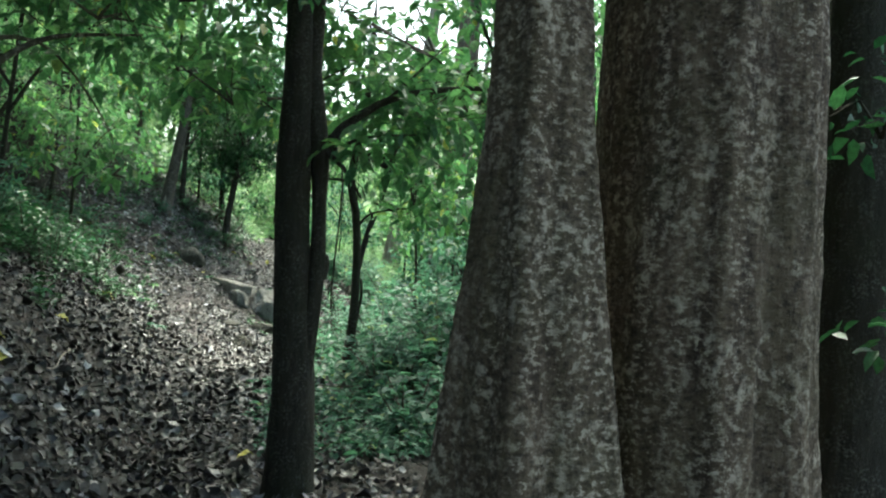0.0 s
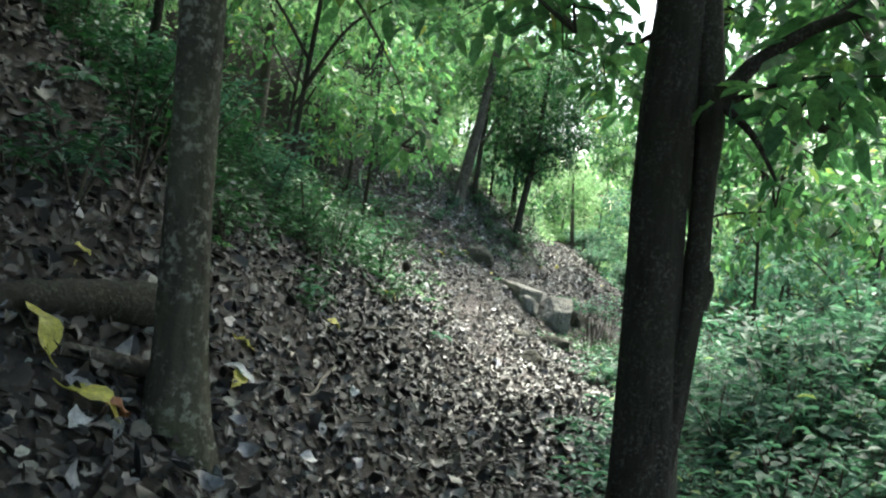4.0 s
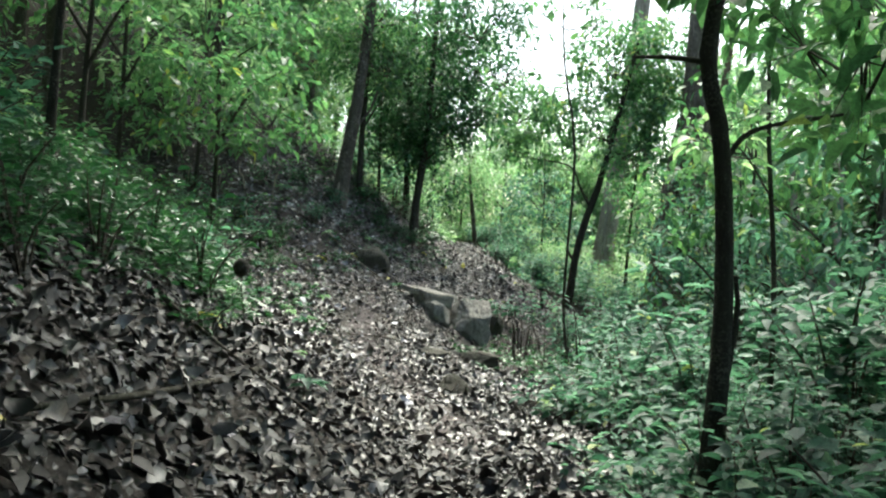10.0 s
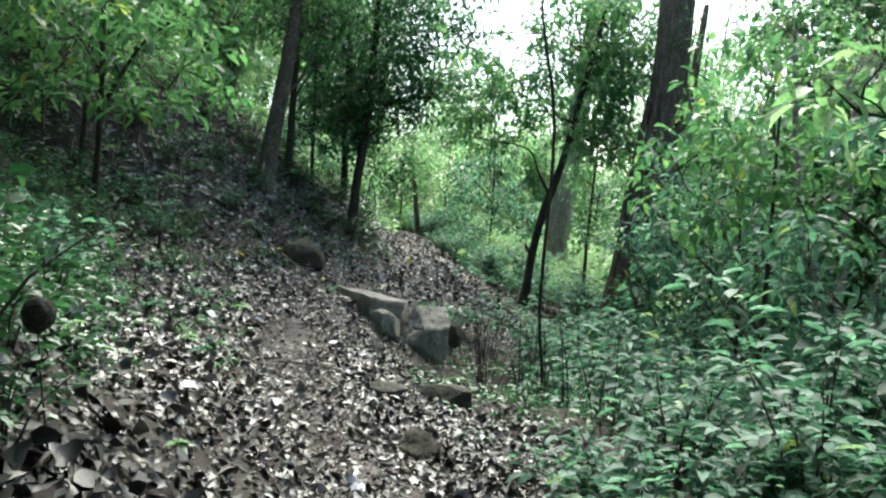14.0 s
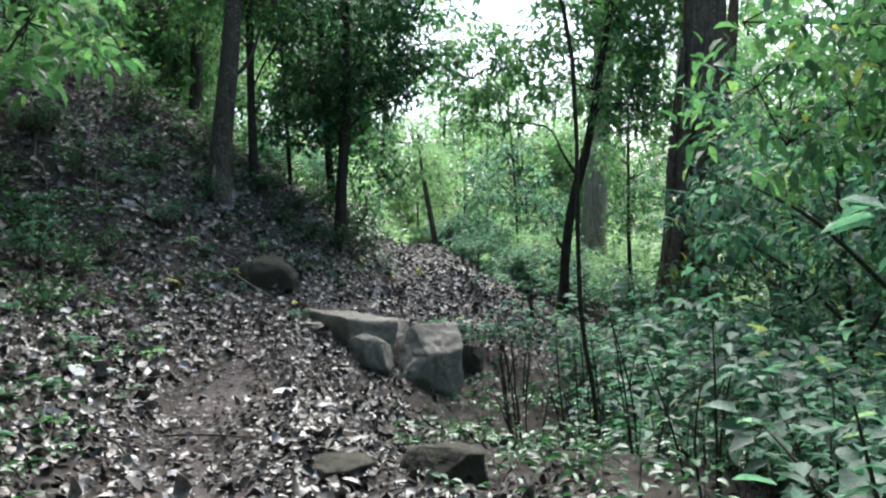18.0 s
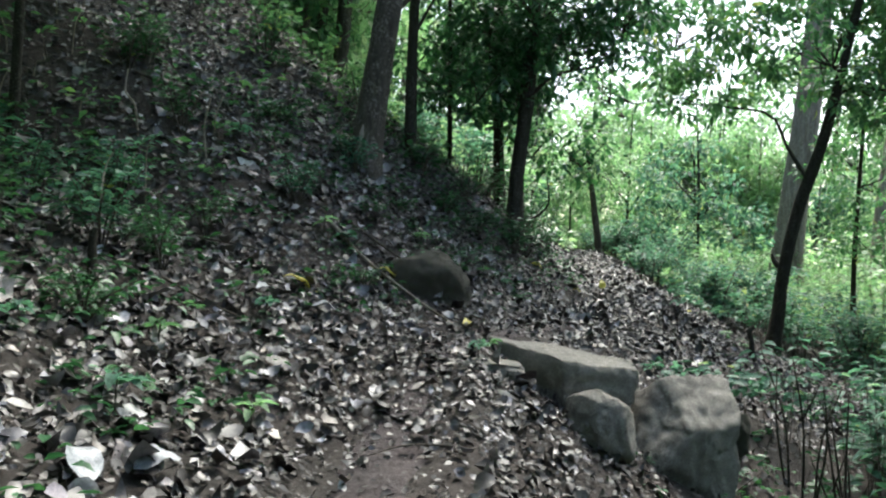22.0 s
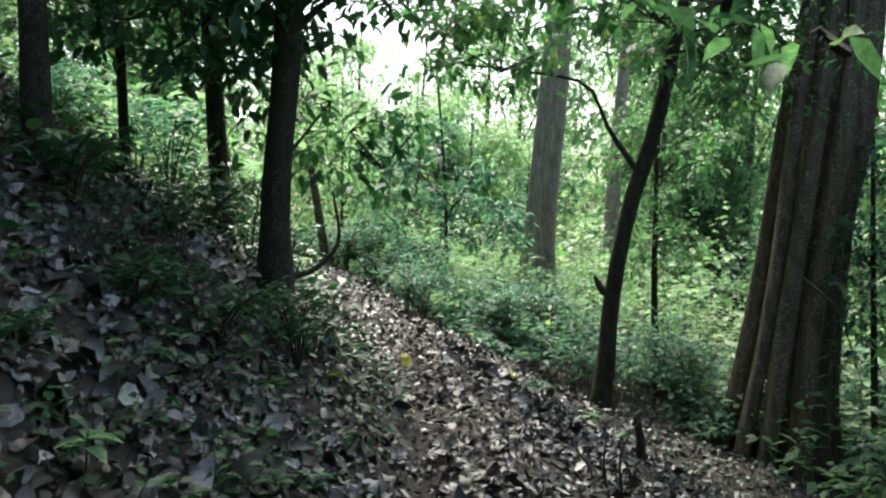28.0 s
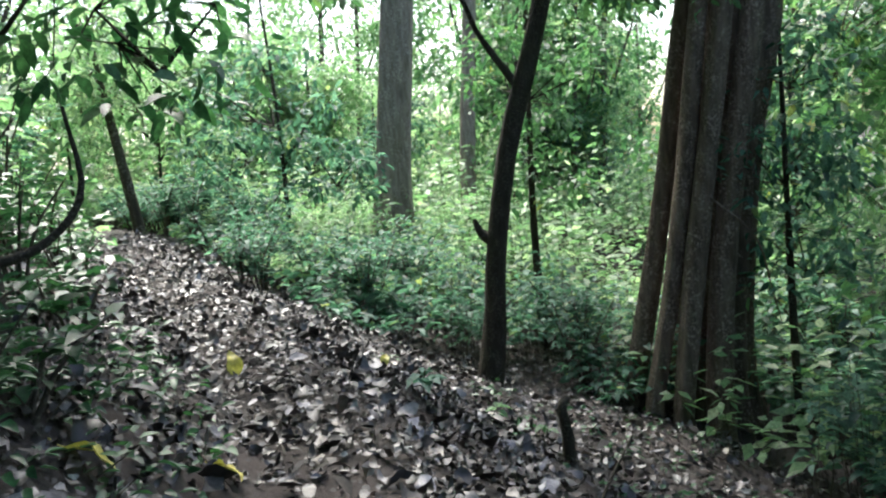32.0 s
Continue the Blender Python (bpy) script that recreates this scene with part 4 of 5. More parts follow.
tree("thin_tree", (8.2, 33.6), [(0, 0, 0, 0.06), (0.05, 0, 2, 0.05), (0.25, -0.1, 5, 0.03)], "thin dark sapling behind the great trunk", BARK_DARK, crown=[(0.2, 0, 4, 1.2, 50, 16), (0.1, -0.2, 2.6, 0.8, 26, 14)], leaf_size=0.15, seed=87)
tree("thin_tree", (3.7, 37.9), [(0, 0, 0, 0.1), (-0.12, 0, 1.2, 0.08), (-0.25, 0, 2.4, 0.05), (-0.3, 0, 3.4, 0.02)], "brown tree at the far bend of the path", BARK_LICHEN, crown=[(-0.2, 0, 2.5, 0.8, 34, 16), (-0.3, -0.1, 3.3, 1.0, 44, 16), (-0.6, 0.1, 2.2, 0.6, 18, 14), (0.3, 0, 2.1, 0.6, 16, 14)], leaf=GREEN_LIGHT_HAZED, seed=88)


# ---- undergrowth ----
def shrub_kind(name, seed, height, spread, stems, count, size, leaf, label):
    rng = np.random.default_rng(seed)
    t = thing(name, (0, 0, 0), label, "shrub", "undergrowth shrubs")
    at, ahead = [], []
    for k in range(stems):
        a, lean = rng.uniform(0, 6.28), rng.uniform(0.15, 1.0) * spread
        h = height * rng.uniform(0.6, 1.0)
        mid = np.array([math.cos(a) * lean * 0.4, math.sin(a) * lean * 0.4, h * 0.55])
        top = np.array([math.cos(a + 0.3) * lean, math.sin(a + 0.3) * lean, h])
        line = [(0, 0, -0.1, 0.012), (*mid, 0.009), (*top, 0.004)]
        part("stem", tube(line, sides=4, steps=6, rough=0, seed=k, cap=False), BARK_BROWN, t)
        c = smooth_line(line, 30)[:, :3]
        n = count // stems
        pick = c[np.minimum(29, (rng.uniform(0.3, 1.0, n) ** 0.8 * 30).astype(int))]
        b = rng.uniform(0, 6.28, n)
        out = np.stack([np.cos(b), np.sin(b), rng.uniform(-0.3, 0.5, n)], -1)
        at.append(pick + out * rng.uniform(0.02, 0.16, n)[:, None] * spread * 1.3)
        ahead.append(out)
    at, ahead = np.concatenate(at), np.concatenate(ahead)
    up = np.tile([0, 0, 1.0], (len(at), 1)) + rng.normal(size=at.shape) * 0.3
    part("foliage", leaves(at, ahead, up, size * rng.uniform(0.6, 1.4, len(at)), rng.uniform(0.4, 0.6, len(at)), 0.2, rng.uniform(0, 0.6, len(at))), leaf, t, smooth=True)
    return t


KINDS = [
    shrub_kind("shrub", 101, 0.7, 0.5, 7, 190, 0.092, GREEN_BLUE, "low leafy green undergrowth shrub"),
    shrub_kind("shrub", 102, 1.1, 0.6, 7, 250, 0.106, GREEN_BLUE, "leafy green undergrowth shrub"),
    shrub_kind("shrub", 103, 1.5, 0.7, 8, 280, 0.12, GREEN_BLUE, "tall bushy green undergrowth shrub"),
    shrub_kind("shrub", 104, 0.4, 0.4, 6, 90, 0.09, GREEN_DEEP, "small dark green ground shrub"),
    shrub_kind("shrub", 106, 0.8, 0.6, 7, 170, 0.085, GREEN_DEEP, "small-leaved dark green shrub"),
    shrub_kind("shrub", 105, 1.9, 0.9, 8, 230, 0.14, GREEN_LIGHT_HAZED, "tall light green undergrowth shrub"),
]


# ground left open: before the rocks, before the thin tree, and under the leaning tree
OPEN = [(0.0, 15.5, 3.5, 23.6), (0.4, 7, 1.9, 11.3), (3.0, 24.5, 7.2, 32.2), (6.5, 28.6, 9.2, 31.0)]


def scatter(n, seed, xr, yr, kinds, low=0.8, high=1.25):
    rng = np.random.default_rng(seed)
    for _ in range(n):
        y = rng.uniform(*yr)
        x = float(np.interp(y, ROW_Y, ROW_X)) + rng.uniform(*xr)
        k = KINDS[kinds[rng.integers(len(kinds))]]
        s = rng.uniform(low, high)
        if any(x0 < x < x1 and y0 < y < y1 for x0, y0, x1, y1 in OPEN):
            continue
        c = copy_thing(k, pose(x, y, float(ground(x, y)), 0, 0, rng.uniform(0, 360)))
        c.scale = (s, s, s)


scatter(64, 201, (1.3, 4.5), (7.5, 17), [0, 1, 0, 3])
scatter(34, 221, (2.6, 5.2), (8.6, 15), [2, 2, 1], 1.0, 1.4)
scatter(40, 202, (3.2, 9), (8, 26), [1, 2, 2])
scatter(50, 203, (2.2, 8), (25, 38), [1, 0, 2])
scatter(24, 204, (0.9, 2.4), (31, 44), [0, 1])
scatter(66, 205, (-6, -2.0), (8.6, 18.5), [0, 4, 4, 3, 3], 0.7, 1.15)
scatter(16, 208, (-4.6, -2.2), (6.0, 9.0), [4, 3, 0], 0.7, 1.05)
scatter(25, 206, (-4, -1.0), (31, 42), [1, 2, 5])
scatter(40, 207, (-4.8, -1.5), (17.5, 27), [3, 0, 4], 0.4, 0.85)
for x, y, k, sc in [(0.35, 26.2, 3, 1.0), (0.0, 25.9, 3, 0.9), (0.75, 26.9, 3, 0.9), (-0.3, 26.6, 3, 1.2), (0.5, 28.2, 3, 1.1), (1.3, 28.6, 3, 0.9), (-0.6, 23.0, 3, 0.6), (1.15, 28.4, 4, 0.9), (1.3, 28.0, 3, 1.1), (1.0, 27.0, 3, 1.0), (0.85, 26.6, 4, 0.7), (1.5, 29.3, 4, 0.8), (5.5, 25.8, 4, 1.6), (6.0, 26.0, 2, 1.1), (5.6, 24.9, 4, 1.4), (10.6, 30.6, 2, 1.4), (11.4, 31.6, 2, 1.5), (10.2, 29.6, 1, 1.5), (10.9, 29.9, 2, 1.2), (1.3, 29.9, 4, 1.0), (1.6, 30.4, 4, 0.9), (1.0, 29.3, 4, 1.1), (1.85, 31.2, 3, 1.2), (0.6, 28.8, 4, 0.9),
                    (-1.05, 11.6, 3, 0.7), (-1.0, 12.1, 4, 0.45), (-1.35, 13.2, 3, 0.8), (-1.45, 9.3, 3, 0.8), (-1.3, 8.6, 3, 0.6), (-1.6, 10.2, 4, 0.6), (-1.9, 8.2, 4, 0.6)]:
    copy_thing(KINDS[k], pose(x, y, float(ground(x, y)), 0, 0, 97 * x)).scale = (sc, sc, sc)
for n, k in enumerate(KINDS):
    k.location = (4 + n, 40, float(ground(4 + n, 40)))


def thicket(name, n, seed, xr, yr, height, size, leaf, label, plain=False, clear=()):
    """Tangled undergrowth nobody could count: leaves on thin stems over the ground, taller away from the path."""
    rng = np.random.default_rng(seed)
    y = rng.uniform(*yr, n)
    d = rng.uniform(*xr, n)
    x = np.interp(y, ROW_Y, ROW_X) + d
    keep = np.ones(n, bool)
    for x0, y0, x1, y1 in clear:
        keep &= ~((x > x0) & (x < x1) & (y > y0) & (y < y1))
    x, y, d = x[keep], y[keep], np.abs(d[keep])
    lump = 0.62 + 0.38 * np.sin(1.9 * x + 1.3 * np.sin(1.1 * y)) * np.sin(1.6 * y + 0.7 * x)
    top = height * np.clip((d - min(abs(xr[0]), abs(xr[1]))) / 2.2 + 0.25, 0, 1) * lump * rng.uniform(0.55, 1.25, len(x))
    z = ground(x, y, False)
    tip = np.stack([x + rng.normal(size=len(x)) * 0.1, y + rng.normal(size=len(x)) * 0.1, z + top], -1)
    foot = np.stack([x, y, z - 0.05], -1)
    each = 9
    f = rng.uniform(0.35, 1.0, (len(x), each)) ** 0.6
    at = (foot[:, None] + (tip - foot)[:, None] * f[..., None]).reshape(-1, 3)
    b = rng.uniform(0, 6.28, len(at))
    out = np.stack([np.cos(b), np.sin(b), rng.uniform(-0.4, 0.45, len(at))], -1)
    at += out * rng.uniform(0.01, 0.14, len(at))[:, None]
    up = np.tile([0, 0, 1.0], (len(at), 1)) + rng.normal(size=at.shape) * 0.35
    if plain:
        geo = plain_leaves(at, out, up, size * rng.uniform(0.6, 1.4, len(at)))
    else:
        geo = leaves(at, out, up, size * rng.uniform(0.6, 1.4, len(at)), rng.uniform(0.4, 0.6, len(at)), 0.2, rng.uniform(0, 0.6, len(at)))
    t = thing(name, (0, 0, 0), label, "undergrowth", kind="stuff")
    part("foliage", geo, leaf, t, smooth=not plain)
    part("stems", sticks(foot, tip, 0.005, 0.002), BARK_BROWN, t)


thicket("thicket", 2700, 401, (1.1, 5.5), (6.8, 24), 1.3, 0.118, GREEN_BLUE, "dense blue-green leafy undergrowth below the path", clear=OPEN)
thicket("thicket", 3000, 402, (3.0, 10), (6, 30), 2.2, 0.15, GREEN_BLUE, "tall tangled green undergrowth", clear=OPEN)
thicket("thicket", 1900, 403, (1.5, 9), (26, 34), 1.4, 0.14, GREEN_BLUE, "dense leafy undergrowth beside the path", clear=OPEN)
# Continues the stretch above; the paler leaf colour stands in for brighter light.
thicket("thicket", 1700, 415, (1.5, 9), (34, 44), 1.5, 0.13, GREEN_LIGHT_HAZED, "undergrowth beyond the leaning tree, painted lighter to look brightly lit", clear=OPEN)
thicket("thicket", 110, 409, (1.3, 4.5), (24.5, 31), 0.22, 0.065, GREEN_DEEP, "small green plants on the leafy bank")
thicket("thicket", 700, 410, (0.75, 2.4), (7, 13), 0.4, 0.085, GREEN_BLUE, "low blue-green plants at the path's edge")
thicket("thicket", 380, 416, (-3.6, -0.8), (16.5, 24.5), 0.24, 0.068, GREEN_DEEP, "small dark green plants among the fallen leaves")
thicket("thicket", 150, 417, (2.2, 4.0), (15.5, 23.5), 0.9, 0.085, GREEN_DEEP, "sparse dark plants among bare stems")
thicket("thicket", 110, 411, (1.3, 2.6), (16, 23), 0.3, 0.07, GREEN_DEEP, "small green plants between the rocks")
thicket("thicket", 1100, 412, (-7.5, -2.6), (13, 28), 0.8, 0.1, GREEN, "leafy bushes on the upper slope", plain=True)
# Slope plants, this and the next but one's like: deep green paints in their shade.
thicket("thicket", 1500, 413, (-5.5, -2.0), (8.2, 17), 0.8, 0.08, GREEN_DEEP, "plants on the slope above the path, leaves painted dark for shade")
thicket("thicket", 1400, 404, (-6, -1.8), (8.6, 18.5), 0.6, 0.075, GREEN_DEEP, "small leafy plants growing on the slope", plain=True)
thicket("thicket", 420, 414, (-3.2, -0.5), (24.2, 29), 0.25, 0.06, GREEN_DEEP, "small dark plants among the leaves on the shaded slope")
# Far thickets: haze and back light are put into the pale leaf colour.
thicket("thicket", 5000, 405, (5, 26), (28, 62), 3.0, 0.2, GREEN_LIGHT_HAZED, "green thicket in the distance, haze and sunlight painted into its leaves", plain=True)
thicket("thicket", 2000, 406, (-16, -5), (16, 50), 2.4, 0.18, GREEN_LIGHT_HAZED, "green bushes on the upper slope", plain=True)
thicket("thicket", 2200, 407, (0.5, 6), (42, 64), 2.2, 0.2, GREEN_LIGHT_HAZED, "bright green bushes at the end of the path", plain=True)
thicket("thicket", 1500, 408, (-7, -0.5), (33, 60), 2.2, 0.18, GREEN_LIGHT_HAZED, "bright green bushes beyond the slope", plain=True)
thicket("thicket", 1300, 418, (9.5, 17), (4, 34), 1.8, 0.17, GREEN_BLUE, "blue-green undergrowth further down the valley", plain=True)
thicket("thicket", 450, 419, (4.2, 10), (-5, 6), 0.9, 0.14, GREEN_DEEP, "dark green undergrowth behind the great tree", plain=True)


# ---- background wood ----
def back_tree(seed, h, leaf, size, low=0.15):
    rng = np.random.default_rng(seed)
    crown = [(rng.uniform(-1.2, 1.2), rng.uniform(-1.2, 1.2), h * (low + (0.95 - low) * k / 7), rng.uniform(1.0, 1.8), 26, 20) for k in range(8)]
    return tree("forest_tree", (30 + seed, 60), [(0, 0, 0, 0.14), (0.1, 0, h * 0.4, 0.1), (0.2, 0.1, h, 0.04)], "slender forest tree with " + LEAFAGE[leaf.name] + " leaves", BARK_BROWN,
                limbs=[[(0.1, 0, h * 0.4, 0.06), (0.8, 0.3, h * 0.6, 0.04), (1.3, 0.5, h * 0.75, 0.02)], [(0.12, 0, h * 0.5, 0.05), (-0.7, -0.3, h * 0.68, 0.03), (-1.1, -0.5, h * 0.85, 0.02)]],
                crown=crown, leaf=leaf, leaf_size=size, seed=seed, steps=12, sides=8, group="forest trees", sink=0.4, plain=True, spread=0.5)


# The pale green kinds hold the far wood's haze in their leaf colour.
BACK = [back_tree(1, 6, GREEN_LIGHT_HAZED, 0.22), back_tree(2, 8, GREEN, 0.22), back_tree(3, 5, GREEN_BLUE, 0.2), back_tree(4, 9.5, GREEN_LIGHT_HAZED, 0.24), back_tree(5, 11, GREEN, 0.26, 0.3)]


def wood(n, seed, xr, yr, kinds=(0, 1, 2, 3, 4), low=0.8, high=1.25):
    rng = np.random.default_rng(seed)
    for _ in range(n):
        x, y = rng.uniform(*xr), rng.uniform(*yr)
        c = copy_thing(BACK[kinds[rng.integers(len(kinds))]], pose(x, y, float(ground(x, y, False)), 0, float(np.interp(y, [0, 8, 14, 28, 40], [-3, -2, 0, 4, 7])), 0) @ pose(0, 0, 0, 0, 0, rng.uniform(0, 360)))
        s = rng.uniform(low, high)
        c.scale = (s, s, s)


wood(16, 301, (-7, -1.5), (31, 42), (0, 1, 3))
wood(11, 302, (-16, -7), (20, 50), (0, 1, 3))
wood(6, 303, (15, 26), (36, 58))
wood(7, 304, (11, 20), (10, 30))
wood(6, 305, (-13, -8), (2, 24), (1, 3, 3))
wood(14, 306, (-8, 3), (44, 58), (1, 3, 4))
wood(20, 307, (2, 16), (48, 62), (0, 2, 0, 1), 0.7, 1.0)
wood(3, 310, (14, 20), (30, 44), (0, 1))
# Tall trees added to thicken the shade over the first stretch.
wood(7, 311, (-9, -4), (2, 11), (4,))
wood(4, 313, (12, 20), (42, 50), (0, 3))
wood(3, 320, (12, 16), (25, 33), (0, 1, 2))
wood(5, 321, (9.5, 14), (22, 30), (3, 4, 3))
wood(16, 322, (15, 42), (58, 84), (0, 3, 0, 1), 1.2, 1.7)
# Two tall trees added only to cut light from the valley side.
wood(2, 312, (9, 12), (5, 10), (4,))
wood(4, 317, (3, 12), (54, 64), (3, 3, 0), 1.0, 1.3)
wood(3, 308, (6, 10), (14, 27), (2,), 0.5, 0.8)
# Unseen trees behind the start, added to close off light from there.
wood(9, 309, (-9, 10), (-16, -8), (1, 3, 4))


# ---- boulders by the path ----
def boulder(name, at, size, turn, seed, mat, label, cuts=9, power=0.3, bulge=0.12):
    """A weathered rock: a subdivided box, rounded a little, broken by flat planes and roughened."""
    bm = bmesh.new()
    bmesh.ops.create_cube(bm, size=2)
    bmesh.ops.subdivide_edges(bm, edges=bm.edges[:], cuts=29, use_grid_fill=True)
    rng = np.random.default_rng(seed)
    planes = [(Vector(unit(rng, 1)[0]), rng.uniform(0.74, 0.98)) for _ in range(cuts)]
    for v in bm.verts:
        p = v.co.copy()
        p = p.lerp(p.normalized() * 1.15, power)
        for nrm, dist in planes:
            over = p.dot(nrm) - dist
            if over > 0:
                p -= nrm * over * 0.96
        q = p * 1.6 + Vector((seed * 3.1, 0, 0))
        crack = abs(noise.noise(p * 2.2 + Vector((0, seed * 1.7, 0))))
        p += p.normalized() * (bulge * noise.noise(q) + 0.04 * noise.noise(p * 5) + 0.025 * noise.noise(p * 13) + 0.012 * noise.noise(p * 31) - 0.045 * max(0, 0.05 - crack) / 0.05)
        v.co = Vector((p.x * size[0], p.y * size[1], p.z * size[2]))
    me = bpy.data.meshes.new(name)
    bm.to_mesh(me)
    bm.free()
    me.materials.append(mat)
    for f in me.polygons:
        f.use_smooth = True
    ob = new(name, me)
    ob.matrix_world = pose(*at, *turn)
    return tagged(ob, label, "rock", "rocks beside the path")


boulder("boulder", (0.83, 22.32, 0.14), (0.47, 0.56, 0.38), (4, 8, 20), 1, STONE, "large flat-topped grey boulder half sunk by the path")
boulder("boulder", (1.78, 22.15, -0.27), (0.42, 0.5, 0.56), (0, 14, -15), 2, STONE, "blocky grey boulder with a flat broken face", power=0.2)
boulder("boulder", (1.32, 22.85, -0.12), (0.36, 0.32, 0.44), (10, 0, 40), 9, STONE, "grey boulder at the back of the group", power=0.3)
boulder("rock", (1.12, 21.5, 0.03), (0.22, 0.22, 0.26), (0, 0, 30), 3, STONE, "round grey rock wedged between two boulders", power=0.8)
boulder("mossy_rock", (-0.4, 23.9, 0.74), (0.62, 0.5, 0.54), (0, 10, 0), 4, STONE_MOSS, "dark mossy boulder bedded in the slope", power=0.9)
boulder("rock", (0.78, 17.6, -0.3), (0.22, 0.16, 0.16), (10, 0, 40), 5, STONE_MOSS, "small dark rock on the path", power=0.6)
boulder("rock", (0.92, 16.1, -0.44), (0.22, 0.18, 0.19), (0, 8, 80), 6, STONE_MOSS, "small dark rock on the path", power=0.6)
boulder("rock", (1.45, 17.9, -0.38), (0.26, 0.2, 0.17), (0, 5, 10), 7, STONE_MOSS, "low dark rock beside the path", power=0.6)
boulder("rock", (2.3, 22.9, -0.3), (0.2, 0.2, 0.2), (0, 15, 60), 8, STONE_MOSS, "small dark rock behind the boulders")
boulder("rock", (0.12, 21.9, 0.34), (0.5, 0.42, 0.12), (0, 4, 15), 10, STONE, "flat grey stone let into the path", power=0.5)


# ---- small things on the ground ----
def fallen_leaf(x, y, size, mat, label, turn=0.0, lift=0.03, upright=0.0, wide=0.5):
    """One broad fallen leaf with a stalk, resting on the ground."""
    a = radians(turn)
    t = thing("fallen_leaf", (x, y, float(ground(x, y)) + lift), label, "leaf")
    n = 9
    u = np.linspace(0, 1, n)
    half = wide * size * np.sin(np.pi * u ** 0.8) ** 0.85 * 0.5 + 0.002
    bend = 0.18 * size * np.sin(np.pi * u)
    rows = []
    for side, rise in ((-1, 0.25), (-0.5, 0.05), (0, 0), (0.5, 0.05), (1, 0.25)):
        wob = 1 + 0.12 * np.sin(9 * u + 3 * side + turn)
        rows.append(np.stack([u * size, side * half * wob, bend + rise * half + 0.01 * np.sin(11 * u + turn)], -1))
    v = np.stack(rows, 1).reshape(-1, 3)
    i, j = np.meshgrid(np.arange(n - 1), np.arange(4), indexing="ij")
    q = np.stack([i * 5 + j, i * 5 + j + 1, (i + 1) * 5 + j + 1, (i + 1) * 5 + j], -1).reshape(-1, 4)
    blade = part("blade", (v, q), mat, t, smooth=True)
    part("stalk", tube([(-0.25 * size, 0, 0.01, 0.003), (0, 0, 0.004, 0.003), (0.5 * size, 0, 0.17 * size, 0.002)], sides=5, steps=8, rough=0), mat, t)
    e = 0.1
    slope = math.atan2(float(ground(x - e, y, False) - ground(x + e, y, False)), 2 * e)
    t.rotation_euler = (0, slope, 0)
    blade.rotation_euler = (0, -radians(upright), a)
    t.children[1].rotation_euler = blade.rotation_euler
    return t


START_LEAVES = [
    (0.43, 7.14, 0.16, YELLOW, "bright yellow fallen leaf on the path", 20, 5),
    (-1.72, 5.5, 0.26, YELLOW, "large yellow fallen leaf beside the slim tree", 160, 8),
    (-1.6, 5.42, 0.24, YELLOW, "large yellow fallen leaf lying on another", 20, 6),
    (-1.45, 5.6, 0.16, RUST, "rust-brown curled fallen leaf", 250, 20),
    (-1.5, 5.35, 0.17, ASHEN, "pale grey fallen leaf in the litter", 280, 5),
    (-1.57, 4.32, 0.17, YELLOW, "orange-yellow fallen leaf in the litter", 10, 5),
    (-1.07, 5.0, 0.15, YELLOW, "yellow fallen leaf in the litter", 80, 12),
    (-1.87, 7.65, 0.18, YELLOW, "pale yellow fallen leaf on the slope", 200, 10),
    (-2.04, 6.29, 0.16, YELLOW, "pale yellow fallen leaf on the slope", 120, 10),
    (-1.29, 6.56, 0.17, YELLOW, "pale yellow fallen leaf in the litter", 100, 4),
    (-1.49, 7.23, 0.14, YELLOW, "yellow-green fallen leaf in the litter", 10, 4),
    (-1.39, 6.7, 0.22, ASHEN, "bluish-grey fallen leaf on the slope", 5, 4),
    (-0.86, 7.95, 0.14, ASHEN, "whitish fallen leaf in the litter", 110, 6),
    (-1.24, 8.87, 0.15, YELLOW, "pale yellow fallen leaf in the litter", 40, 4),
    (-1.15, 11.77, 0.2, YELLOW, "orange-yellow fallen leaf on the slope", 340, 10)]
LATER_LEAVES = [
    (-0.57, 23.44, 0.22, YELLOW, "yellow-green fallen leaf by the mossy boulder", 10, 6),
    (0.21, 23.37, 0.16, YELLOW, "yellow-green fallen leaf on the path", 70, 8),
    (-0.95, 22.38, 0.24, YELLOW, "yellow fallen leaf on the slope", 200, 5),
    (2.36, 29.15, 0.19, YELLOW, "yellow leaf standing upright in the litter", 90, 60),
    (3.95, 30.3, 0.16, YELLOW, "yellow leaf at the path's edge", 60, 40),
    (1.66, 27.27, 0.17, YELLOW, "pale yellow fallen leaf in the litter", 300, 5),
    (1.09, 26.88, 0.2, YELLOW, "yellow-green fallen leaf in the litter", 330, 5),
    (-1.04, 18.76, 0.26, ASHEN, "bluish-white fallen leaf on the slope", 140, 5),
    (-1.0, 19.06, 0.22, ASHEN, "bluish-white fallen leaf in the litter", 60, 10),
    (-0.9, 22.0, 0.24, ASHEN, "bluish-white curled fallen leaf", 15, 10),
    (-1.1, 21.8, 0.26, ASHEN, "bluish-white fallen leaf on the slope", 250, 8)]
for x, y, size, mat, label, turn, up in START_LEAVES + LATER_LEAVES:
    fallen_leaf(x, y, size, mat, label, turn, 0.035, up)


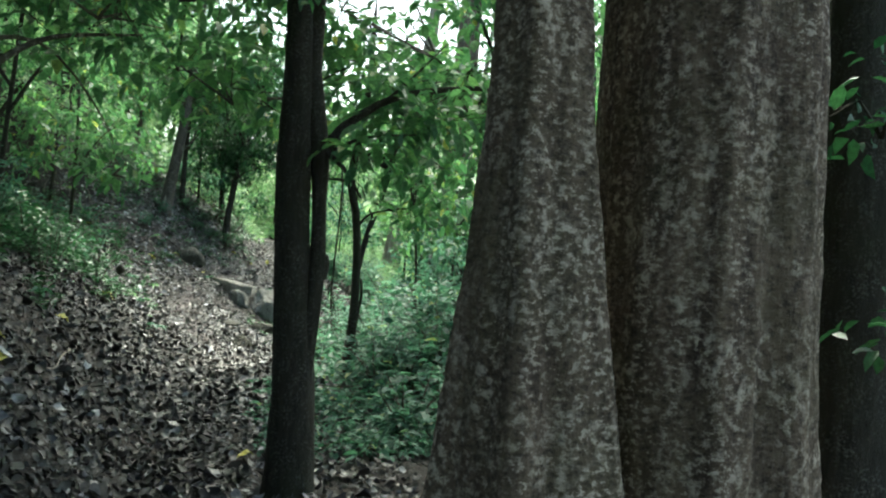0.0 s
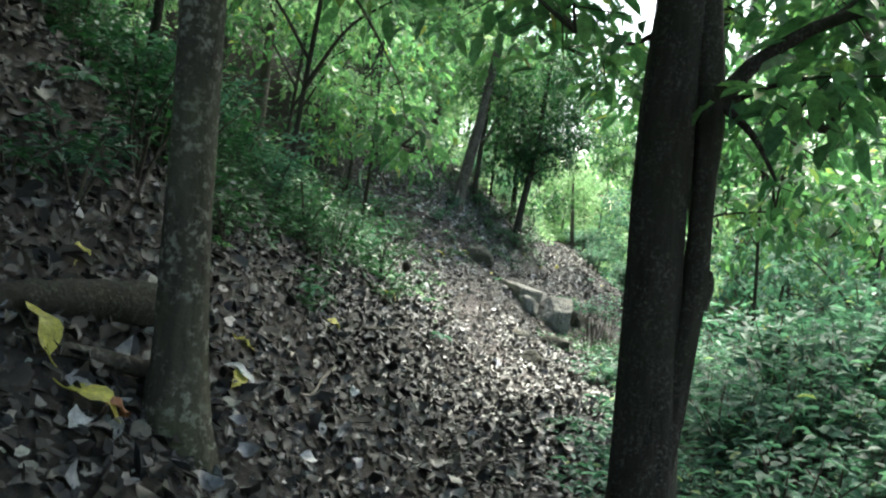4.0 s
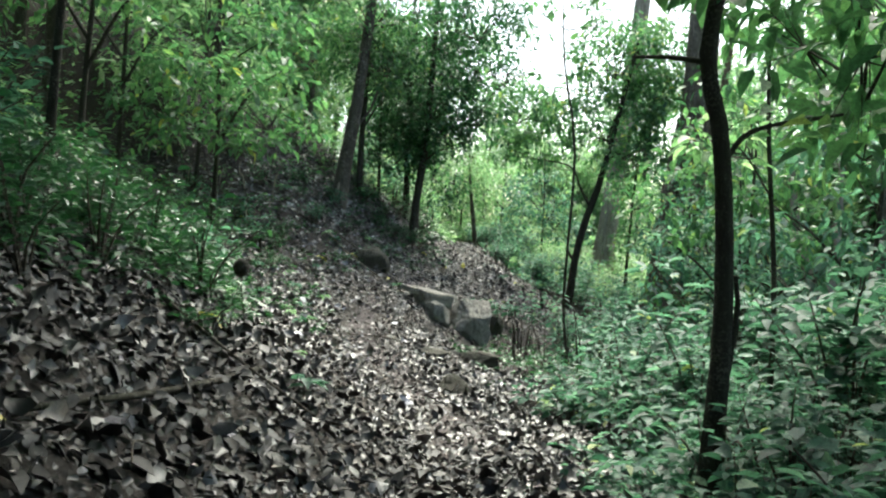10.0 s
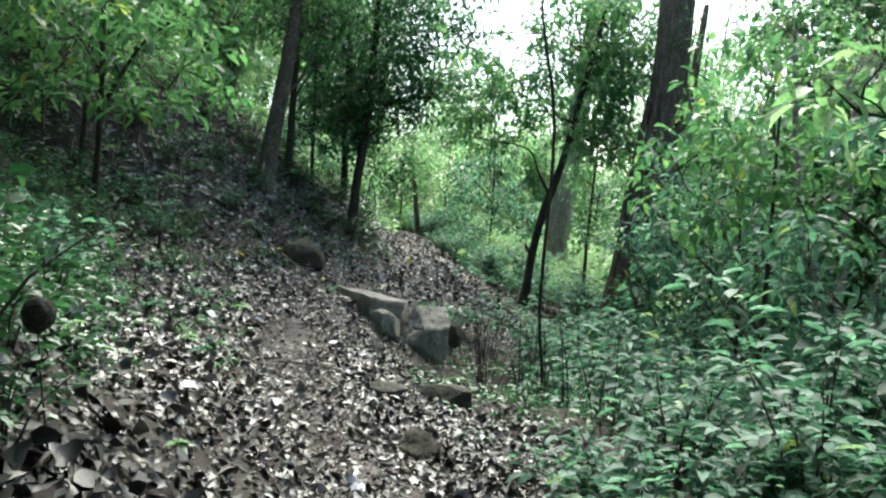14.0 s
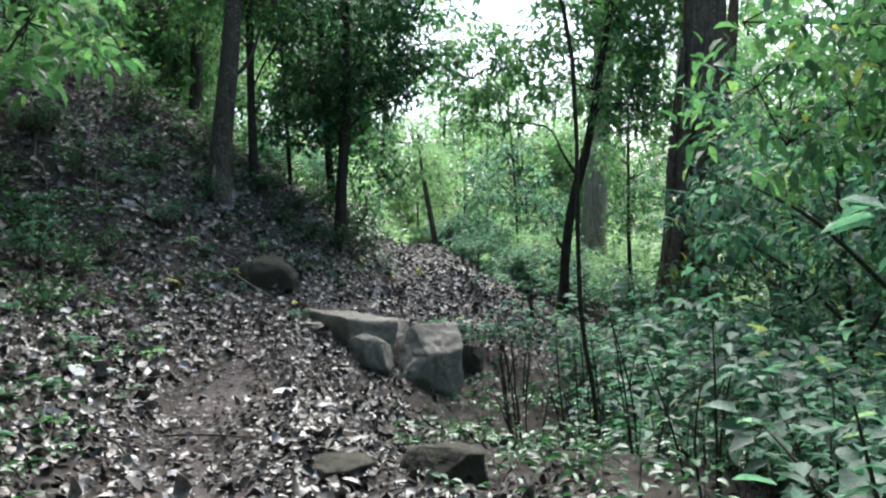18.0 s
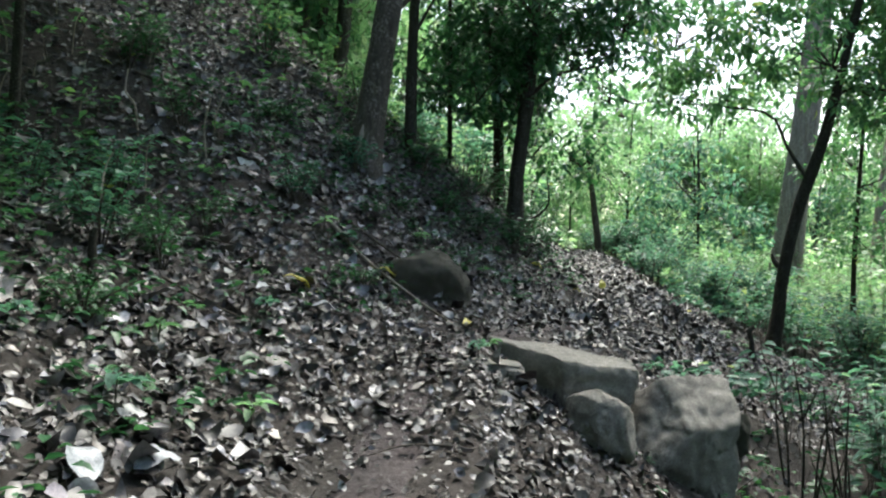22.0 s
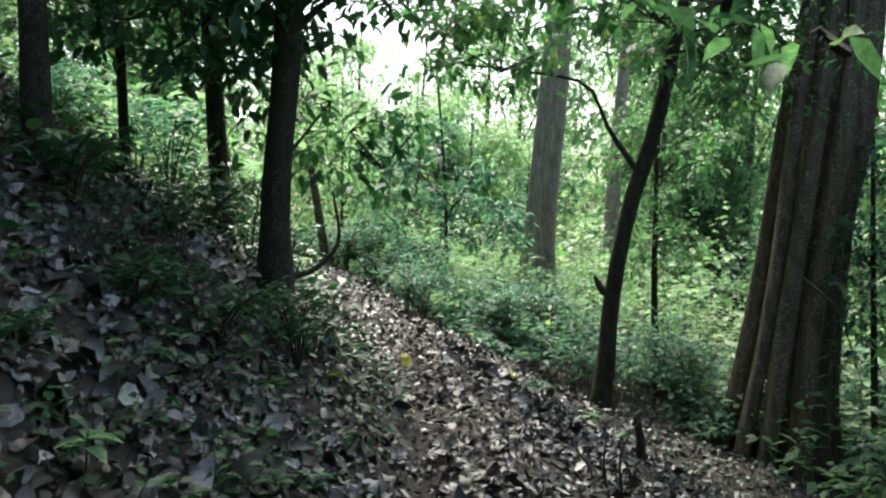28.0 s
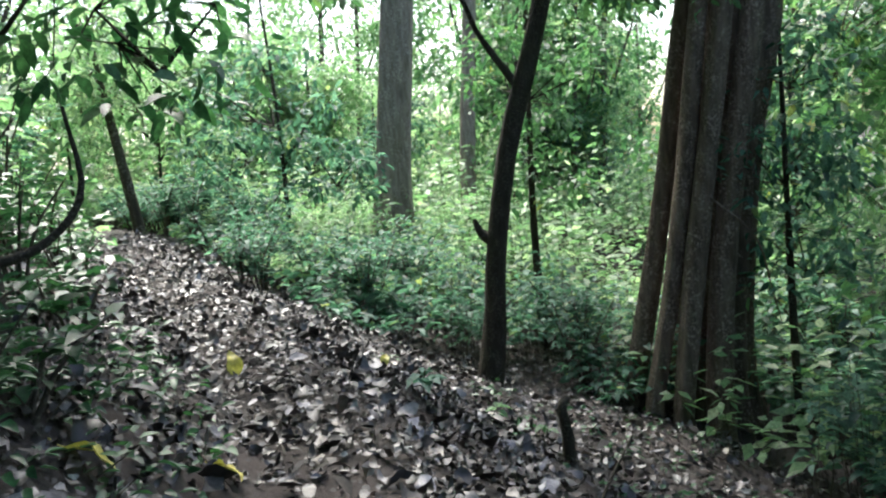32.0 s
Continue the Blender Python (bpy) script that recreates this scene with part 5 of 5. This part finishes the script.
def stick(points, label, r=0.012, mat=None, name="stick"):
    """A fallen or standing stick through points; z is the height over the ground."""
    rows = []
    for k, (x, y, h) in enumerate(points):
        rows.append((x, y, float(ground(x, y)) + h, r * (1 - 0.5 * k / max(1, len(points) - 1))))
    x, y, z, _ = rows[0]
    ob = part(name, tube([(a - x, b - y, c - z, q) for a, b, c, q in rows], sides=8, steps=16, rough=0.1, seed=len(label)), mat or BARK_BROWN, None, smooth=True)
    ob.location = (x, y, z)
    return tagged(ob, label, "stick")


stick([(-1.01, 8.08, 0.05), (-1.03, 7.75, 0.06), (-1.05, 7.44, 0.05), (-1.2, 7.15, 0.04)], "thin pale crooked twig on the leaf litter", 0.012, BARK_PALE)
stick([(-0.74, 11.73, 0.05), (-0.95, 10.4, 0.06), (-1.15, 9.14, 0.05)], "long dark fallen stick across the slope", 0.025, BARK_DARK)
stick([(1.73, 16.1, 0.05), (1.91, 15.07, 0.1), (2.17, 14.76, 0.03)], "thin pale fallen stick at the path's edge", 0.012)
stick([(-0.97, 23.6, 0.06), (-0.7, 23.5, 0.04), (-0.26, 23.34, 0.06), (0.14, 23.25, 0.03)], "stout fallen branch leaning on the mossy boulder", 0.022, BARK_PALE)
stick([(-2.65, 23.31, -0.03), (-2.68, 23.31, 0.25), (-2.76, 23.3, 0.34), (-2.74, 23.3, 0.55)], "pale curled dead stalk standing on the slope", 0.012, BARK_PALE)
stick([(-2.14, 23.86, -0.03), (-2.12, 23.86, 0.2), (-2.05, 23.86, 0.42)], "pale dead stalk standing on the slope", 0.012, BARK_PALE)
stick([(-2.1, 23.5, -0.03), (-2.12, 23.5, 0.3), (-2.06, 23.5, 0.6)], "pale thin dead stalk standing on the slope", 0.01, BARK_PALE)
stick([(-2.0, 20.95, -0.05), (-2.0, 20.95, 0.2), (-1.98, 20.95, 0.28)], "dark broken stub standing in the litter", 0.03, BARK_DARK)
stick([(-2.9, 23.8, 0.05), (-2.3, 24.0, 0.1), (-1.6, 24.2, 0.05)], "thin fallen branch lying on the slope", 0.014)
stick([(4.4, 28.45, -0.1), (4.42, 28.45, 0.2), (4.39, 28.45, 0.4), (4.45, 28.45, 0.5)], "dark broken stake standing in the litter", 0.05, BARK_DARK, "stake")
stick([(-1.6, 6.6, 0.12), (-1.82, 6.1, 0.06), (-1.98, 5.66, 0.0), (-2.1, 5.2, -0.05)], "thick dark fallen log behind the slim tree", 0.13, BARK_DARK, "fallen_log")
stick([(-1.45, 6.0, 0.1), (-1.68, 5.74, 0.05), (-1.84, 5.41, 0.02)], "pale root running along the ground", 0.045, BARK_BROWN, "root")
stick([(1.4, 10.0, 0.05), (1.7, 9.4, 0.25), (1.8, 9.2, 0.32)], "bent twig among the low plants", 0.008)
rng = np.random.default_rng(54)
for k in range(16):
    x, y, h = rng.uniform(-4.2, -1.5), rng.uniform(21.5, 25.0), rng.uniform(0.25, 0.6)
    dx, dy = rng.normal(0, 0.07, 2)
    stick([(x, y, -0.04), (x + 0.3 * dx, y + 0.3 * dy, 0.5 * h), (x + dx, y + dy, 0.8 * h), (x + 0.6 * dx + 0.04, y + dy, h)], "pale dead stalk standing on the slope", rng.uniform(0.006, 0.011), BARK_PALE)
for k in range(14):
    x, y, a, n = rng.uniform(-3.8, 0.2), rng.uniform(10, 25), rng.uniform(-0.7, 0.7), rng.uniform(0.5, 1.3)
    x += float(np.interp(y, ROW_Y, ROW_X)) - 0.4
    stick([(x, y, 0.03), (x + 0.5 * n * math.cos(a), y + 0.5 * n * math.sin(a), 0.07), (x + n * math.cos(a + 0.15), y + n * math.sin(a + 0.15), 0.03)], "dry fallen branch lying on the leaf litter", rng.uniform(0.007, 0.014), BARK_BROWN, "fallen_branch")
rng = np.random.default_rng(55)
for k in range(26):
    x, y, a = rng.uniform(-3, 0.4), rng.uniform(5, 31), rng.uniform(0, 6.28)
    x += float(np.interp(y, ROW_Y, ROW_X))
    n = rng.uniform(0.15, 0.45)
    stick([(x, y, 0.04), (x + 0.5 * n * math.cos(a), y + 0.5 * n * math.sin(a), 0.06), (x + n * math.cos(a + 0.3), y + n * math.sin(a + 0.3), 0.04)], "small dry twig lying on fallen leaves", rng.uniform(0.004, 0.009), BARK_BROWN, "twig")


def bare_stems(x, y, n, high, seed):
    rng = np.random.default_rng(seed)
    t = thing("bare_sapling", (x, y, float(ground(x, y))), "cluster of thin bare sapling stems beside the boulders", "sapling", "bare saplings")
    for k in range(n):
        a, h = rng.uniform(0, 6.28), high * rng.uniform(0.5, 1)
        dx, dy = 0.16 * math.cos(a), 0.16 * math.sin(a)
        part("stem", tube([(dx * 0.6, dy * 0.6, -0.1, 0.011), (dx + rng.uniform(-0.04, 0.04), dy, h * 0.5, 0.008), (dx * 1.6 + rng.uniform(-0.1, 0.1), dy * 1.6, h, 0.004)], sides=6, steps=10, seed=k), BARK_DARK, t, smooth=True)
        if rng.uniform() < 0.6:
            part("side_twig", tube([(dx, dy, h * 0.55, 0.008), (dx + 0.12 * math.cos(a + 1), dy + 0.12 * math.sin(a + 1), h * 0.75, 0.004)], sides=4, steps=5, seed=k), BARK_DARK, t)


bare_stems(2.6, 20.9, 4, 1.6, 1)
bare_stems(2.7, 21.6, 4, 1.3, 2)
bare_stems(2.4, 19.7, 2, 0.9, 3)
bare_stems(2.9, 22.8, 5, 1.2, 4)
bare_stems(3.2, 17.9, 4, 1.4, 5)
bare_stems(2.7, 26.2, 3, 0.5, 6)
bare_stems(3.3, 19.4, 4, 1.4, 7)
bare_stems(2.9, 20.0, 4, 1.5, 8)
bare_stems(3.2, 20.9, 5, 1.8, 9)
bare_stems(3.4, 21.8, 4, 1.6, 10)


def seed_head(x, y, high):
    t = thing("dried_seed_head", (x, y, float(ground(x, y))), "dark round dried seed head on a thin stalk", "plant")
    part("stalk", tube([(0.05, 0, -0.02, 0.005), (0.02, 0, high * 0.5, 0.004), (0, 0, high, 0.003)], sides=5, steps=8, rough=0), BARK_DARK, t)
    v, q = tube([(0, 0, high - 0.07, 0.012), (0, 0, high - 0.04, 0.045), (0.005, 0, high, 0.056), (0, 0, high + 0.04, 0.042), (0, 0, high + 0.06, 0.008)], sides=12, steps=10, rough=0.08, seed=4)
    part("head", (v, q), BARK_DARK, t, smooth=True)


seed_head(-0.96, 12.25, 0.46)


def seedling_kind(seed, leaf, n, size, label):
    rng = np.random.default_rng(seed)
    t = thing("seedling", (0, 0, 0), label, "plant", "seedlings")
    h = size * 1.4
    part("stem", tube([(0, 0, -0.03, 0.005), (0.01, 0, h * 0.6, 0.004), (0.02, 0.01, h, 0.003)], sides=5, steps=6, rough=0), BARK_BROWN, t)
    for k in range(n):
        a = k * 2.4 + rng.uniform(-0.3, 0.3)
        out = np.array([[math.cos(a), math.sin(a), rng.uniform(-0.1, 0.5)]])
        part("leaf", leaves(np.array([[0.01, 0, h * rng.uniform(0.55, 1)]]), out, np.array([[0, 0, 1.0]]), size * rng.uniform(0.7, 1.2), 0.55, 0.2, 0.5), leaf, t)
    return t


SEEDLINGS = [seedling_kind(1, GREEN_BLUE, 7, 0.13, "small blue-green seedling in the leaf litter"), seedling_kind(2, GREEN, 6, 0.1, "small green seedling in the leaf litter"), seedling_kind(3, GREEN_LIGHT_HAZED, 5, 0.11, "small bright green seedling in the leaf litter")]
SPOTS = [(-0.96, 17.06, 0), (-1.1, 17.2, 2), (-1.52, 17.98, 0), (0.32, 21.75, 0), (0.4, 21.9, 1), (-0.64, 13.35, 2), (-1.2, 17.4, 1), (4.2, 29.0, 2), (4.5, 28.8, 1), (3.4, 28.6, 0)]
for k in range(46):
    y = rng.uniform(6.5, 30)
    SPOTS.append((float(np.interp(y, ROW_Y, ROW_X)) + rng.uniform(-3.6, -0.7), y, int(rng.integers(3))))
for x, y, k in SPOTS:
    c = copy_thing(SEEDLINGS[k], pose(x, y, float(ground(x, y)), 0, 0, rng.uniform(0, 360)))
    c.scale = [rng.uniform(0.7, 1.3)] * 3
for n, k in enumerate(SEEDLINGS):
    x, y = (-1.3, -2.2, -1.7)[n], (19.6, 14.6, 28.4)[n]
    k.location = (x, y, float(ground(x, y)))
